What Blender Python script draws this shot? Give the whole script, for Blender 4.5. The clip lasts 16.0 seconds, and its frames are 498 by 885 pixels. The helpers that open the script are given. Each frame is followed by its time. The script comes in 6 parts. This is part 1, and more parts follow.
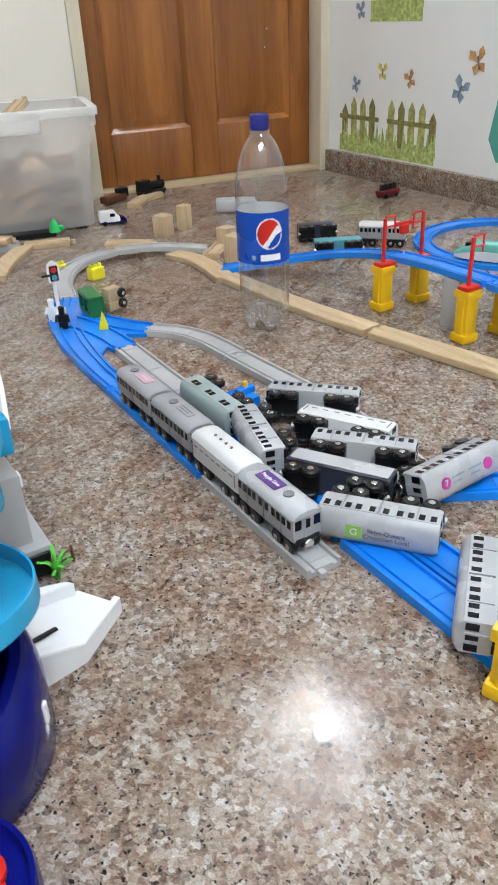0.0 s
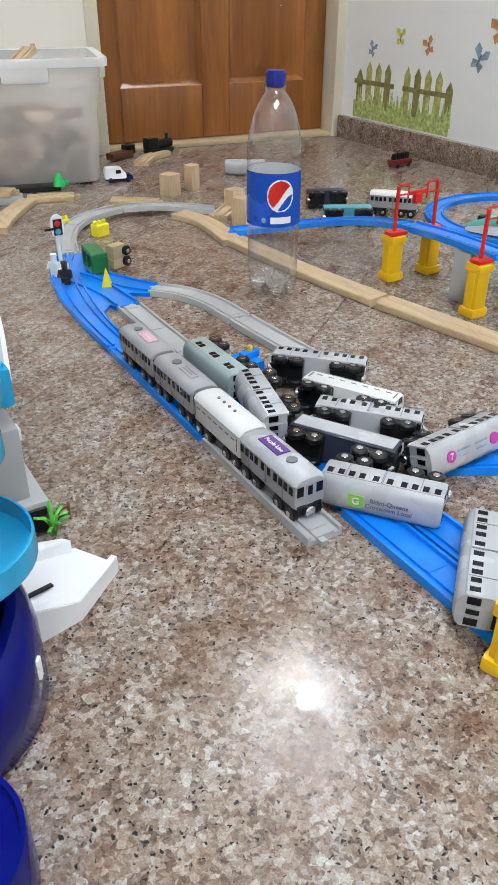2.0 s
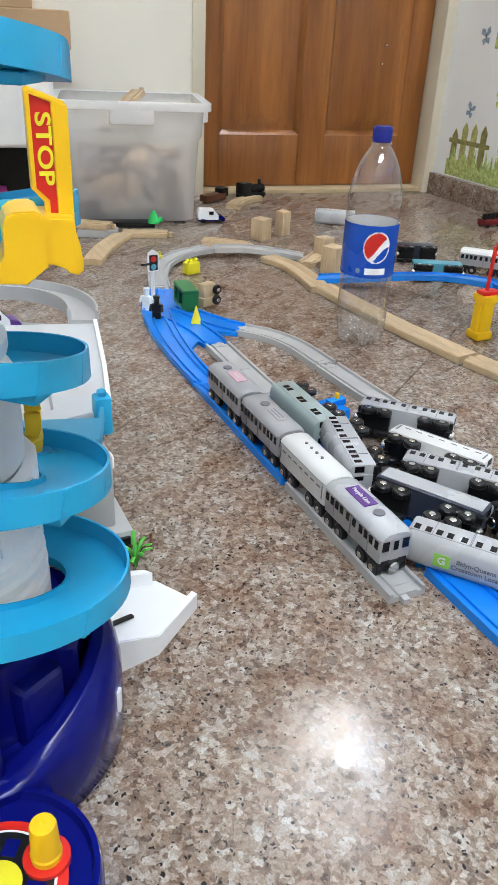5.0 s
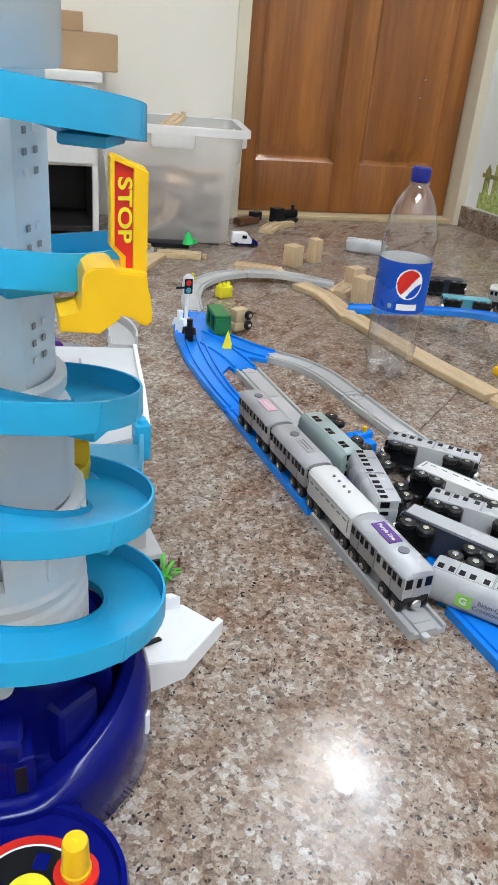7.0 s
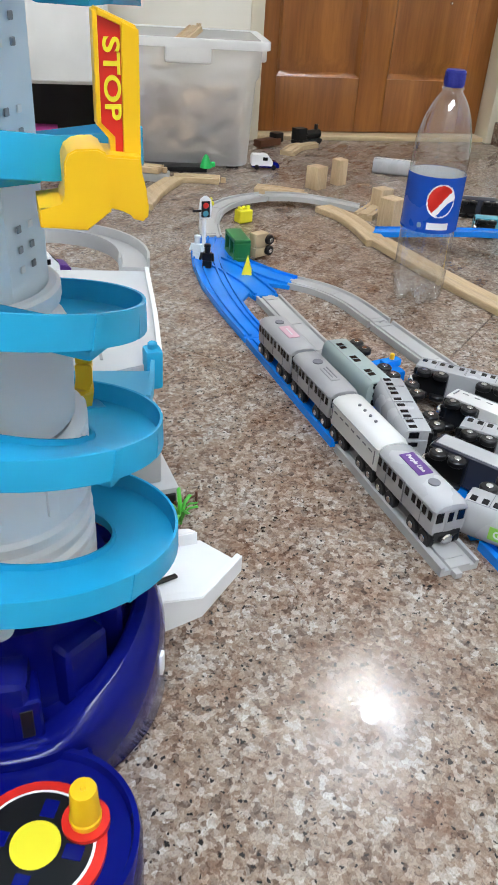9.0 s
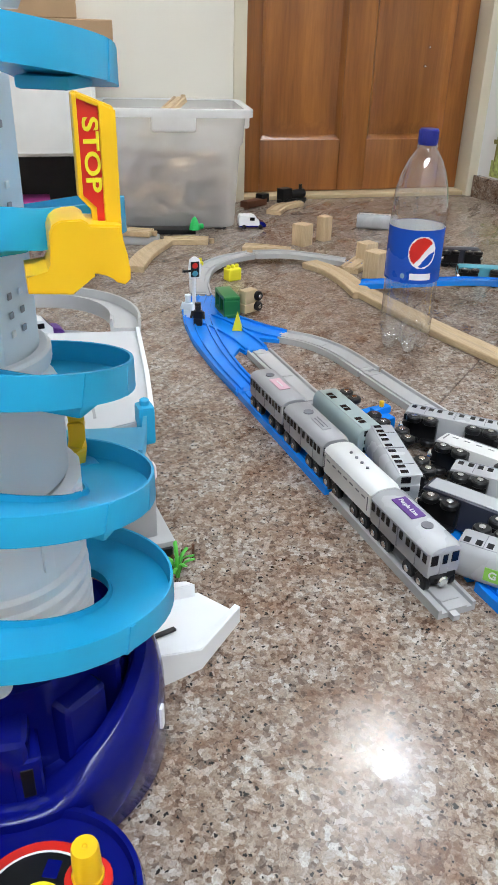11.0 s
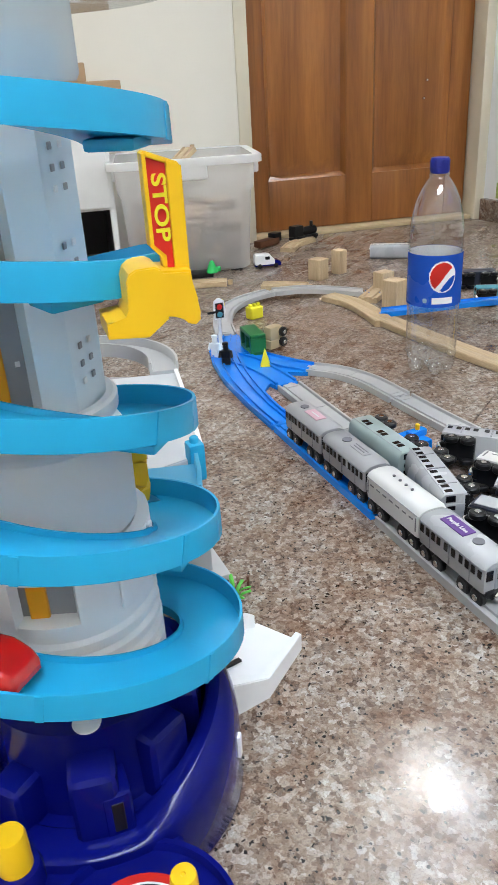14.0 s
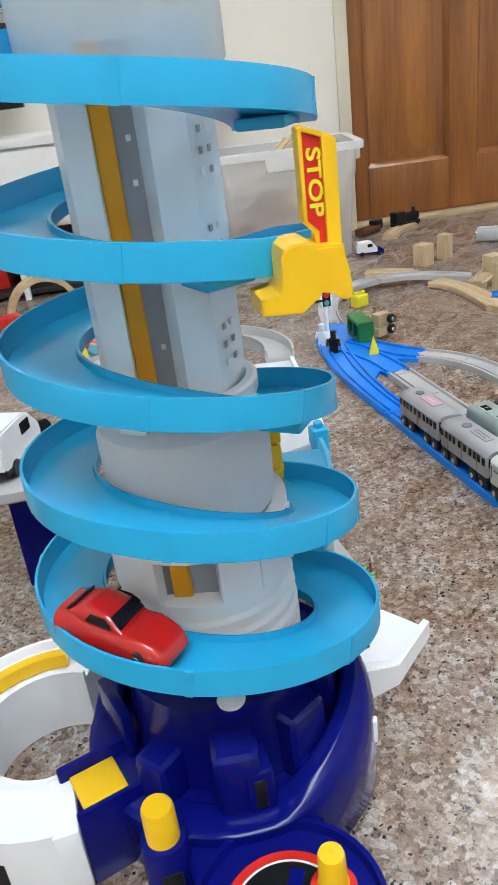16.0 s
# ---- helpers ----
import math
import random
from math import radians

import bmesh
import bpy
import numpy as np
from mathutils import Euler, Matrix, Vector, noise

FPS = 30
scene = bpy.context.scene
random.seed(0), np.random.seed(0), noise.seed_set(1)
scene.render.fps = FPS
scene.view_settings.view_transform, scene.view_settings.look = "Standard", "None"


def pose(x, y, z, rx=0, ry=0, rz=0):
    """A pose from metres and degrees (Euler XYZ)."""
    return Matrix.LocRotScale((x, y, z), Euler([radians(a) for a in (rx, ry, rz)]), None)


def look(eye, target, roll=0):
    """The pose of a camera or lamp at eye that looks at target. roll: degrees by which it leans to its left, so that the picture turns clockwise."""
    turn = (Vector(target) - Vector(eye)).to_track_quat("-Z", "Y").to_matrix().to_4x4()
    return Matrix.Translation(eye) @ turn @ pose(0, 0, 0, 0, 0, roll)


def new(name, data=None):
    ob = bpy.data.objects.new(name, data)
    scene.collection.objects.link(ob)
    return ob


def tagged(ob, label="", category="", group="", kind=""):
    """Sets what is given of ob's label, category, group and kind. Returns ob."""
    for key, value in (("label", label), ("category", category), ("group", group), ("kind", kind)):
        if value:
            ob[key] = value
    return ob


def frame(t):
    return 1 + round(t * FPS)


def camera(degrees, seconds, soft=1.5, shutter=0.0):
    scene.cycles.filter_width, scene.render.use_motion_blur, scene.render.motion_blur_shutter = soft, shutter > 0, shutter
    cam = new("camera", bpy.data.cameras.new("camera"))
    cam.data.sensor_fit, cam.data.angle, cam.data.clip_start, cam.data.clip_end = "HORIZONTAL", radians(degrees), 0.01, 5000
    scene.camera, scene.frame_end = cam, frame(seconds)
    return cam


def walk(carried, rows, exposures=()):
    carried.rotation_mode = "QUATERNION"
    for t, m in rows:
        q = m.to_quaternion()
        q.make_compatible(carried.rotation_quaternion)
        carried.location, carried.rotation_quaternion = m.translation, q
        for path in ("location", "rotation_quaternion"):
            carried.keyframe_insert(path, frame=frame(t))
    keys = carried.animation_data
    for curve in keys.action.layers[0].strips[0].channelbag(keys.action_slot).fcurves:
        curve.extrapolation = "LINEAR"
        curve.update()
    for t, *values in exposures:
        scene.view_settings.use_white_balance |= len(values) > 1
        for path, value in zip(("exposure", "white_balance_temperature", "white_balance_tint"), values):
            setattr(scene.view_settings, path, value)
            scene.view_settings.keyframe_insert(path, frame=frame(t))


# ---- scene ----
cam = camera(36.1, 16.0, soft=1.5, shutter=0.5)
PATH = [
    (0, (0.038, 0.119, 0.45), (0.928, 1.613, -0.537), -2.7),
    (0.5, (0.053, 0.124, 0.439), (0.936, 1.591, -0.594), -2.4),
    (1, (0.037, 0.133, 0.433), (0.918, 1.587, -0.62), -1.3),
    (1.5, (0.033, 0.134, 0.434), (0.915, 1.585, -0.622), -0.4),
    (2, (0.034, 0.131, 0.438), (0.916, 1.584, -0.616), 0.1),
    (2.5, (0.026, 0.136, 0.44), (0.931, 1.579, -0.608), 1.5),
    (3, (0.019, 0.138, 0.443), (0.934, 1.59, -0.584), 2.3),
    (3.5, (0.009, 0.139, 0.447), (0.911, 1.624, -0.543), 3.1),
    (4, (0.01, 0.141, 0.447), (0.871, 1.659, -0.529), 3.4),
    (4.5, (0.008, 0.142, 0.443), (0.832, 1.687, -0.524), 3.1),
    (5, (0.008, 0.149, 0.438), (0.787, 1.72, -0.525), 2.8),
    (7.3, (-0.013, 0.147, 0.46), (0.741, 1.757, -0.457), 5.8),
    (7.5, (-0.012, 0.148, 0.458), (0.752, 1.762, -0.442), 6.2),
    (8, (-0.001, 0.17, 0.447), (0.795, 1.763, -0.464), 6.4),
    (8.5, (0.008, 0.182, 0.431), (0.731, 1.747, -0.582), 5.1),
    (9, (0.007, 0.176, 0.431), (0.675, 1.724, -0.644), 3.9),
    (9.2, (0.008, 0.171, 0.434), (0.664, 1.722, -0.646), 3.5),
    (11.3, (0.009, 0.161, 0.435), (0.705, 1.783, -0.505), 1.2),
    (11.5, (0.015, 0.159, 0.433), (0.715, 1.782, -0.504), 1.1),
    (12, (0.016, 0.157, 0.434), (0.719, 1.78, -0.5), 0.5),
    (12.5, (0.015, 0.151, 0.424), (0.696, 1.788, -0.502), -0.6),
    (13, (-0.013, 0.156, 0.429), (0.654, 1.813, -0.469), -2.2),
    (13.5, (-0.013, 0.152, 0.443), (0.647, 1.821, -0.441), -2.9),
    (14, (-0.019, 0.157, 0.438), (0.64, 1.836, -0.428), -3.4),
    (14.5, (-0.024, 0.157, 0.445), (0.599, 1.856, -0.407), -4.1),
    (15, (-0.033, 0.157, 0.443), (0.553, 1.878, -0.39), -4.4),
    (15.5, (-0.035, 0.161, 0.421), (0.43, 1.926, -0.397), -6.8),
    (16, (-0.045, 0.164, 0.433), (0.384, 1.918, -0.427), -7.2),
]
walk(cam, [(t, look(eye, target, roll)) for t, eye, target, roll in PATH])

# ---- world, lamps ----
world = bpy.data.worlds.new("world")
scene.world = world
world.use_nodes = True
world.node_tree.nodes["Background"].inputs[0].default_value = (0.8, 0.85, 1.0, 1)
world.node_tree.nodes["Background"].inputs[1].default_value = 0.05
scene.view_settings.exposure = 0.0


# ---- materials ----
def node(nt, kind, **props):
    n = nt.nodes.new(kind)
    for k, v in props.items():
        n.inputs[k.replace("_", " ")].default_value = v
    return n


def base_mat(name):
    m = bpy.data.materials.new(name)
    m.use_nodes = True
    nt = m.node_tree
    return m, nt, nt.nodes["Principled BSDF"]


def ramp(nt, stops, src):
    r = nt.nodes.new("ShaderNodeValToRGB")
    el = r.color_ramp.elements
    while len(el) < len(stops):
        el.new(0.5)
    for e, (p, c) in zip(el, stops):
        e.position, e.color = p, (*c, 1)
    nt.links.new(src, r.inputs[0])
    return r.outputs[0]


def coords(nt, kind="Object"):
    return nt.nodes.new("ShaderNodeTexCoord").outputs[kind]


def plastic(name, col, rough=0.3, var=0.12, bump=0.004, scale=60.0, spec=0.38, coat=0.0):
    """Moulded plastic or paint: two scales of tone, scuffs in the gloss, faint relief."""
    m, nt, b = base_mat(name)
    c = coords(nt)
    n1 = node(nt, "ShaderNodeTexNoise", Scale=scale * 0.25, Detail=3.0)
    n2 = node(nt, "ShaderNodeTexNoise", Scale=scale * 5, Detail=4.0)
    nt.links.new(c, n1.inputs["Vector"]), nt.links.new(c, n2.inputs["Vector"])
    lo = tuple(v * (1 - var) for v in col)
    hi = tuple(min(1, v * (1 + var * 0.7) + 0.004) for v in col)
    nt.links.new(ramp(nt, [(0.3, lo), (0.7, hi)], n1.outputs[0]), b.inputs["Base Color"])
    mr = node(nt, "ShaderNodeMapRange")
    mr.inputs[3].default_value, mr.inputs[4].default_value = rough * 0.75, min(1, rough * 1.35)
    nt.links.new(n1.outputs[0], mr.inputs[0])
    nt.links.new(mr.outputs[0], b.inputs["Roughness"])
    bp = node(nt, "ShaderNodeBump", Strength=bump, Distance=0.001)
    nt.links.new(n2.outputs[0], bp.inputs["Height"])
    nt.links.new(bp.outputs[0], b.inputs["Normal"])
    b.inputs["Specular IOR Level"].default_value = spec
    b.inputs["Coat Weight"].default_value = coat
    return m


def wood(name, dark, light, scale=1.0, rough=0.45, axis="X", coat=0.0):
    m, nt, b = base_mat(name)
    c = coords(nt)
    mp = nt.nodes.new("ShaderNodeMapping")
    st = {"X": (1.2, 14, 14), "Y": (14, 1.2, 14), "Z": (14, 14, 1.0)}[axis]
    mp.inputs["Scale"].default_value = [v * scale for v in st]
    nt.links.new(c, mp.inputs["Vector"])
    info = nt.nodes.new("ShaderNodeObjectInfo")
    add = nt.nodes.new("ShaderNodeVectorMath")
    add.operation = "ADD"
    mul = nt.nodes.new("ShaderNodeMath")
    mul.operation = "MULTIPLY"
    mul.inputs[1].default_value = 37.0
    nt.links.new(info.outputs["Random"], mul.inputs[0])
    nt.links.new(mp.outputs[0], add.inputs[0]), nt.links.new(mul.outputs[0], add.inputs[1])
    n1 = node(nt, "ShaderNodeTexNoise", Scale=1.0, Detail=6.0, Roughness=0.6, Distortion=0.6)
    n2 = node(nt, "ShaderNodeTexNoise", Scale=7.0, Detail=3.0, Roughness=0.7)
    nt.links.new(add.outputs[0], n1.inputs["Vector"]), nt.links.new(add.outputs[0], n2.inputs["Vector"])
    mid = tuple((a + d) / 2 for a, d in zip(dark, light))
    c1 = ramp(nt, [(0.3, dark), (0.5, mid), (0.68, light)], n1.outputs[0])
    mx = nt.nodes.new("ShaderNodeMix")
    mx.data_type, mx.blend_type = "RGBA", "MULTIPLY"
    mx.inputs[0].default_value = 0.35
    nt.links.new(c1, mx.inputs[6])
    nt.links.new(ramp(nt, [(0.35, (0.55, 0.5, 0.45)), (0.6, (1, 1, 1))], n2.outputs[0]), mx.inputs[7])
    nt.links.new(mx.outputs[2], b.inputs["Base Color"])
    bp = node(nt, "ShaderNodeBump", Strength=0.08, Distance=0.001)
    nt.links.new(n2.outputs[0], bp.inputs["Height"])
    nt.links.new(bp.outputs[0], b.inputs["Normal"])
    b.inputs["Roughness"].default_value = rough
    b.inputs["Coat Weight"].default_value = coat
    b.inputs["Coat Roughness"].default_value = 0.2
    return m


def granite(name, rough=0.03, grain=1.0, tone=1.0):
    """Polished brown granite: pale feldspar, smoky quartz, rust patches, black mica, shifted from slab to slab; wiped with faint smears."""
    m, nt, b = base_mat(name)
    c = coords(nt)
    info = nt.nodes.new("ShaderNodeObjectInfo")
    mul = nt.nodes.new("ShaderNodeMath")
    mul.operation = "MULTIPLY"
    mul.inputs[1].default_value = 23.0
    nt.links.new(info.outputs["Random"], mul.inputs[0])
    add = nt.nodes.new("ShaderNodeVectorMath")
    add.operation = "ADD"
    nt.links.new(c, add.inputs[0]), nt.links.new(mul.outputs[0], add.inputs[1])
    warp = node(nt, "ShaderNodeTexNoise", Scale=210.0 / grain, Detail=3.0)
    nt.links.new(add.outputs[0], warp.inputs["Vector"])
    wm = nt.nodes.new("ShaderNodeVectorMath")
    wm.operation = "MULTIPLY_ADD"
    wm.inputs[1].default_value = (0.0075 * grain,) * 3
    nt.links.new(warp.outputs["Color"], wm.inputs[0]), nt.links.new(add.outputs[0], wm.inputs[2])
    v1 = node(nt, "ShaderNodeTexVoronoi", Scale=200.0 / grain)
    v2 = node(nt, "ShaderNodeTexVoronoi", Scale=390.0 / grain)
    v3 = node(nt, "ShaderNodeTexVoronoi", Scale=290.0 / grain)
    big = node(nt, "ShaderNodeTexNoise", Scale=26.0 / grain, Detail=5.0, Roughness=0.62)
    for n in (v1, v2, v3, big):
        nt.links.new(wm.outputs[0], n.inputs["Vector"])

    def mixed(kind, fac, a, d):
        mx = nt.nodes.new("ShaderNodeMix")
        mx.data_type, mx.blend_type = "RGBA", kind
        if isinstance(fac, float):
            mx.inputs[0].default_value = fac
        else:
            nt.links.new(fac, mx.inputs[0])
        nt.links.new(a, mx.inputs[6])
        if isinstance(d, tuple):
            mx.inputs[7].default_value = (*d, 1)
        else:
            nt.links.new(d, mx.inputs[7])
        return mx.outputs[2]

    def red_of(v):
        sc = nt.nodes.new("ShaderNodeSeparateColor")
        nt.links.new(v.outputs["Color"], sc.inputs[0])
        return sc

    k = tone
    tones = lambda rows: [(p, (r * k, g * k, bl * k)) for p, r, g, bl in rows]
    ca = ramp(nt, tones([(0.0, 0.10, 0.07, 0.055), (0.15, 0.24, 0.165, 0.125), (0.38, 0.36, 0.265, 0.205), (0.60, 0.45, 0.37, 0.31), (0.80, 0.56, 0.51, 0.46), (1.0, 0.80, 0.77, 0.74)]), red_of(v1).outputs[0])
    cb = ramp(nt, tones([(0.0, 0.05, 0.04, 0.036), (0.14, 0.18, 0.13, 0.105), (0.36, 0.36, 0.29, 0.24), (0.8, 0.55, 0.50, 0.46), (1.0, 0.86, 0.84, 0.81)]), red_of(v2).outputs[1])
    col = mixed("MIX", 0.36, ca, cb)
    col = mixed("MULTIPLY", 0.85, col, ramp(nt, [(0.34, (0.70, 0.46, 0.32)), (0.49, (1.04, 0.92, 0.82)), (0.64, (1.22, 1.21, 1.19))], big.outputs[0]))
    fine = node(nt, "ShaderNodeTexNoise", Scale=640.0 / grain, Detail=4.0, Roughness=0.7)
    nt.links.new(add.outputs[0], fine.inputs["Vector"])
    col = mixed("MULTIPLY", 0.55, col, ramp(nt, [(0.36, (0.45, 0.41, 0.38)), (0.47, (0.96, 0.96, 0.96)), (0.62, (1.22, 1.22, 1.22))], fine.outputs[0]))
    # mica: the middles of some cells
    near = nt.nodes.new("ShaderNodeMath")
    near.operation = "LESS_THAN"
    near.inputs[1].default_value = 0.40
    nt.links.new(v3.outputs["Distance"], near.inputs[0])
    some = nt.nodes.new("ShaderNodeMath")
    some.operation = "LESS_THAN"
    some.inputs[1].default_value = 0.11
    nt.links.new(red_of(v3).outputs[2], some.inputs[0])
    both = nt.nodes.new("ShaderNodeMath")
    both.operation = "MULTIPLY"
    nt.links.new(near.outputs[0], both.inputs[0]), nt.links.new(some.outputs[0], both.inputs[1])
    col = mixed("MIX", both.outputs[0], col, (0.022 * k, 0.019 * k, 0.018 * k))
    nt.links.new(col, b.inputs["Base Color"])
    # the stone's own sheen is hazy where it was wiped; the polish over it is sharp
    st1 = nt.nodes.new("ShaderNodeMapping")
    st1.inputs["Rotation"].default_value = (0, 0, 0.6)
    st1.inputs["Scale"].default_value = (5.0, 16.0, 1.0)
    nt.links.new(c, st1.inputs["Vector"])
    sm = node(nt, "ShaderNodeTexNoise", Scale=1.0, Detail=5.0, Roughness=0.6, Distortion=1.2)
    nt.links.new(st1.outputs[0], sm.inputs["Vector"])
    mr = node(nt, "ShaderNodeMapRange")
    mr.inputs[1].default_value, mr.inputs[2].default_value = 0.3, 0.7
    mr.inputs[3].default_value, mr.inputs[4].default_value = 0.42, 0.16
    nt.links.new(sm.outputs[0], mr.inputs[0])
    nt.links.new(mr.outputs[0], b.inputs["Roughness"])
    b.inputs["Specular IOR Level"].default_value = 0.10
    b.inputs["Coat Weight"].default_value = 0.55
    b.inputs["Coat Roughness"].default_value = rough
    wav = node(nt, "ShaderNodeTexNoise", Scale=9.0, Detail=4.0)
    nt.links.new(c, wav.inputs["Vector"])
    bp = node(nt, "ShaderNodeBump", Strength=0.03, Distance=0.002)
    nt.links.new(wav.outputs[0], bp.inputs["Height"])
    nt.links.new(bp.outputs[0], b.inputs["Normal"]), nt.links.new(bp.outputs[0], b.inputs["Coat Normal"])
    return m


def clear(name, tint=(1, 1, 1), gloss=1.0, rough=0.03, ripple=0.22, grain=45.0):
    """Thin clear plastic."""
    m, nt, b = base_mat(name)
    nt.nodes.remove(b)
    out = nt.nodes["Material Output"]
    tr = node(nt, "ShaderNodeBsdfTransparent")
    tr.inputs[0].default_value = (*tint, 1)
    gl = node(nt, "ShaderNodeBsdfGlossy", Roughness=rough)
    lw = node(nt, "ShaderNodeLayerWeight", Blend=0.5)
    fr = nt.nodes.new("ShaderNodeMath")
    fr.operation = "MULTIPLY_ADD"
    pw = nt.nodes.new("ShaderNodeMath")
    pw.operation = "POWER"
    pw.inputs[1].default_value = 3.0
    nt.links.new(lw.outputs["Facing"], pw.inputs[0]), nt.links.new(pw.outputs[0], fr.inputs[0])
    fr.inputs[1].default_value, fr.inputs[2].default_value = 0.9, 0.145
    nz = node(nt, "ShaderNodeTexNoise", Scale=grain, Detail=2.0)
    nt.links.new(coords(nt), nz.inputs["Vector"])
    bp = node(nt, "ShaderNodeBump", Strength=ripple, Distance=0.004)
    nt.links.new(nz.outputs[0], bp.inputs["Height"])
    nt.links.new(bp.outputs[0], gl.inputs["Normal"])
    mu = nt.nodes.new("ShaderNodeMath")
    mu.operation = "MULTIPLY"
    mu.inputs[1].default_value = gloss
    nt.links.new(fr.outputs[0], mu.inputs[0])
    mx = nt.nodes.new("ShaderNodeMixShader")
    nt.links.new(mu.outputs[0], mx.inputs[0]), nt.links.new(tr.outputs[0], mx.inputs[1]), nt.links.new(gl.outputs[0], mx.inputs[2])
    nt.links.new(mx.outputs[0], out.inputs[0])
    return m


def frosted(name, col, see=0.3, rough=0.35):
    """Milky translucent plastic: part seen through, part scattering."""
    m, nt, b = base_mat(name)
    out = nt.nodes["Material Output"]
    b.inputs["Base Color"].default_value = (*col, 1)
    b.inputs["Roughness"].default_value = rough
    tl = node(nt, "ShaderNodeBsdfTranslucent")
    tl.inputs[0].default_value = (*col, 1)
    tr = node(nt, "ShaderNodeBsdfTransparent")
    nz = node(nt, "ShaderNodeTexNoise", Scale=30.0, Detail=3.0)
    nt.links.new(coords(nt), nz.inputs["Vector"])
    mr = node(nt, "ShaderNodeMapRange")
    mr.inputs[3].default_value, mr.inputs[4].default_value = rough * 0.8, rough * 1.25
    nt.links.new(nz.outputs[0], mr.inputs[0]), nt.links.new(mr.outputs[0], b.inputs["Roughness"])
    m1, m2 = nt.nodes.new("ShaderNodeMixShader"), nt.nodes.new("ShaderNodeMixShader")
    m1.inputs[0].default_value, m2.inputs[0].default_value = 0.55, see
    nt.links.new(b.outputs[0], m1.inputs[1]), nt.links.new(tl.outputs[0], m1.inputs[2])
    nt.links.new(m1.outputs[0], m2.inputs[1]), nt.links.new(tr.outputs[0], m2.inputs[2])
    nt.links.new(m2.outputs[0], out.inputs[0])
    return m


def glow(name, col, strength):
    m, nt, b = base_mat(name)
    b.inputs["Emission Color"].default_value = (*col, 1)
    b.inputs["Emission Strength"].default_value = strength
    return m


GRANITE = granite("granite", 0.02, 0.92, 0.585)
GRANITE_DARK = granite("granite_skirting", 0.2, 0.8, 0.62)
GROUT = plastic("grout", (0.17, 0.14, 0.12), 0.8)
WALL_CREAM = plastic("cream_wall_paint", (0.82, 0.78, 0.69), 0.6, 0.03, 0.1, 12)
WALL_WHITE = plastic("white_wall_paint", (0.88, 0.90, 0.90), 0.55, 0.03, 0.1, 12)
CEIL = plastic("ceiling_paint", (0.82, 0.81, 0.78), 0.8, 0.03, 0.1, 10)
FRAME = plastic("frame_paint", (0.72, 0.66, 0.52), 0.35, 0.05, 0.05, 20)
DOORWOOD = wood("varnished_door_wood", (0.19, 0.060, 0.011), (0.43, 0.160, 0.034), 1.0, 0.34, "Z", 0.35)
BEECH = wood("beech", (0.48, 0.345, 0.20), (0.64, 0.49, 0.31), 8.0, 0.5, "X")
BEECH_Y = wood("beech_long", (0.48, 0.345, 0.20), (0.64, 0.49, 0.31), 8.0, 0.5, "Y")
BEECH_Z = wood("beech_upright", (0.52, 0.375, 0.22), (0.68, 0.525, 0.34), 8.0, 0.5, "Z")
BLUE = plastic("track_blue", (0.004, 0.225, 0.80), 0.15, 0.1, 0.004, 60, 0.5)
GRAY = plastic("track_gray", (0.43, 0.43, 0.43), 0.35, 0.08)
GRAY_D = plastic("gray_plastic", (0.30, 0.31, 0.33), 0.4, 0.08)
SKY = plastic("sky_blue_plastic", (0.014, 0.365, 0.64), 0.22, 0.05)
NAVY = plastic("navy_plastic", (0.001, 0.0035, 0.135), 0.10, 0.08, 0.002, 40, 0.16)
WHITE = plastic("white_plastic", (0.83, 0.84, 0.85), 0.35, 0.04)
PALE = plastic("pale_blue_white_plastic", (0.73, 0.82, 0.87), 0.3, 0.05)
MILKY = frosted("milky_plastic", (0.95, 0.97, 0.985), 0.06)
BIN = frosted("bin_plastic", (0.98, 0.98, 0.975), 0.57, 0.3)
BIN_RIM = frosted("bin_rim_plastic", (0.97, 0.97, 0.965), 0.03, 0.3)
CROWN = frosted("smoky_clear_plastic", (0.66, 0.72, 0.74), 0.42, 0.25)
SMOKY = clear("smoky_deck_plastic", (0.84, 0.87, 0.89), 0.8, 0.08)
YELLOW = plastic("yellow_plastic", (0.83, 0.50, 0.01), 0.3, 0.06)
LEMON = plastic("lemon_sticker", (0.80, 0.72, 0.03), 0.35, 0.05)
ORANGE = plastic("orange_plastic", (0.74, 0.33, 0.010), 0.35, 0.08)
RED = plastic("red_plastic", (0.62, 0.02, 0.012), 0.3, 0.08)
REDCAR = plastic("red_car_paint", (0.44, 0.008, 0.006), 0.14, 0.06, 0.0, 60, 0.4, 0.5)
WINE = plastic("dark_red_plastic", (0.15, 0.010, 0.012), 0.35, 0.1)
BLACK = plastic("black_plastic", (0.008, 0.008, 0.009), 0.3, 0.2, 0.004, 60, 0.3)
GLASS_D = plastic("dark_window", (0.006, 0.006, 0.009), 0.2, 0.2, 0.0, 60, 0.3)
SILVER = plastic("silver_paint", (0.44, 0.45, 0.465), 0.26, 0.08)
SILVER_D = plastic("dull_silver_paint", (0.33, 0.33, 0.34), 0.35, 0.1)
CARWHITE = plastic("white_car_paint", (0.68, 0.68, 0.67), 0.35, 0.05)
CARNAVY = plastic("dark_car_paint", (0.03, 0.035, 0.055), 0.3, 0.1)
SAGE = plastic("gray_green_car_paint", (0.30, 0.37, 0.36), 0.35, 0.08)
PURPLE = plastic("purple_label", (0.10, 0.03, 0.22), 0.4, 0.1)
MAGENTA = plastic("magenta_label", (0.55, 0.06, 0.35), 0.4, 0.1)
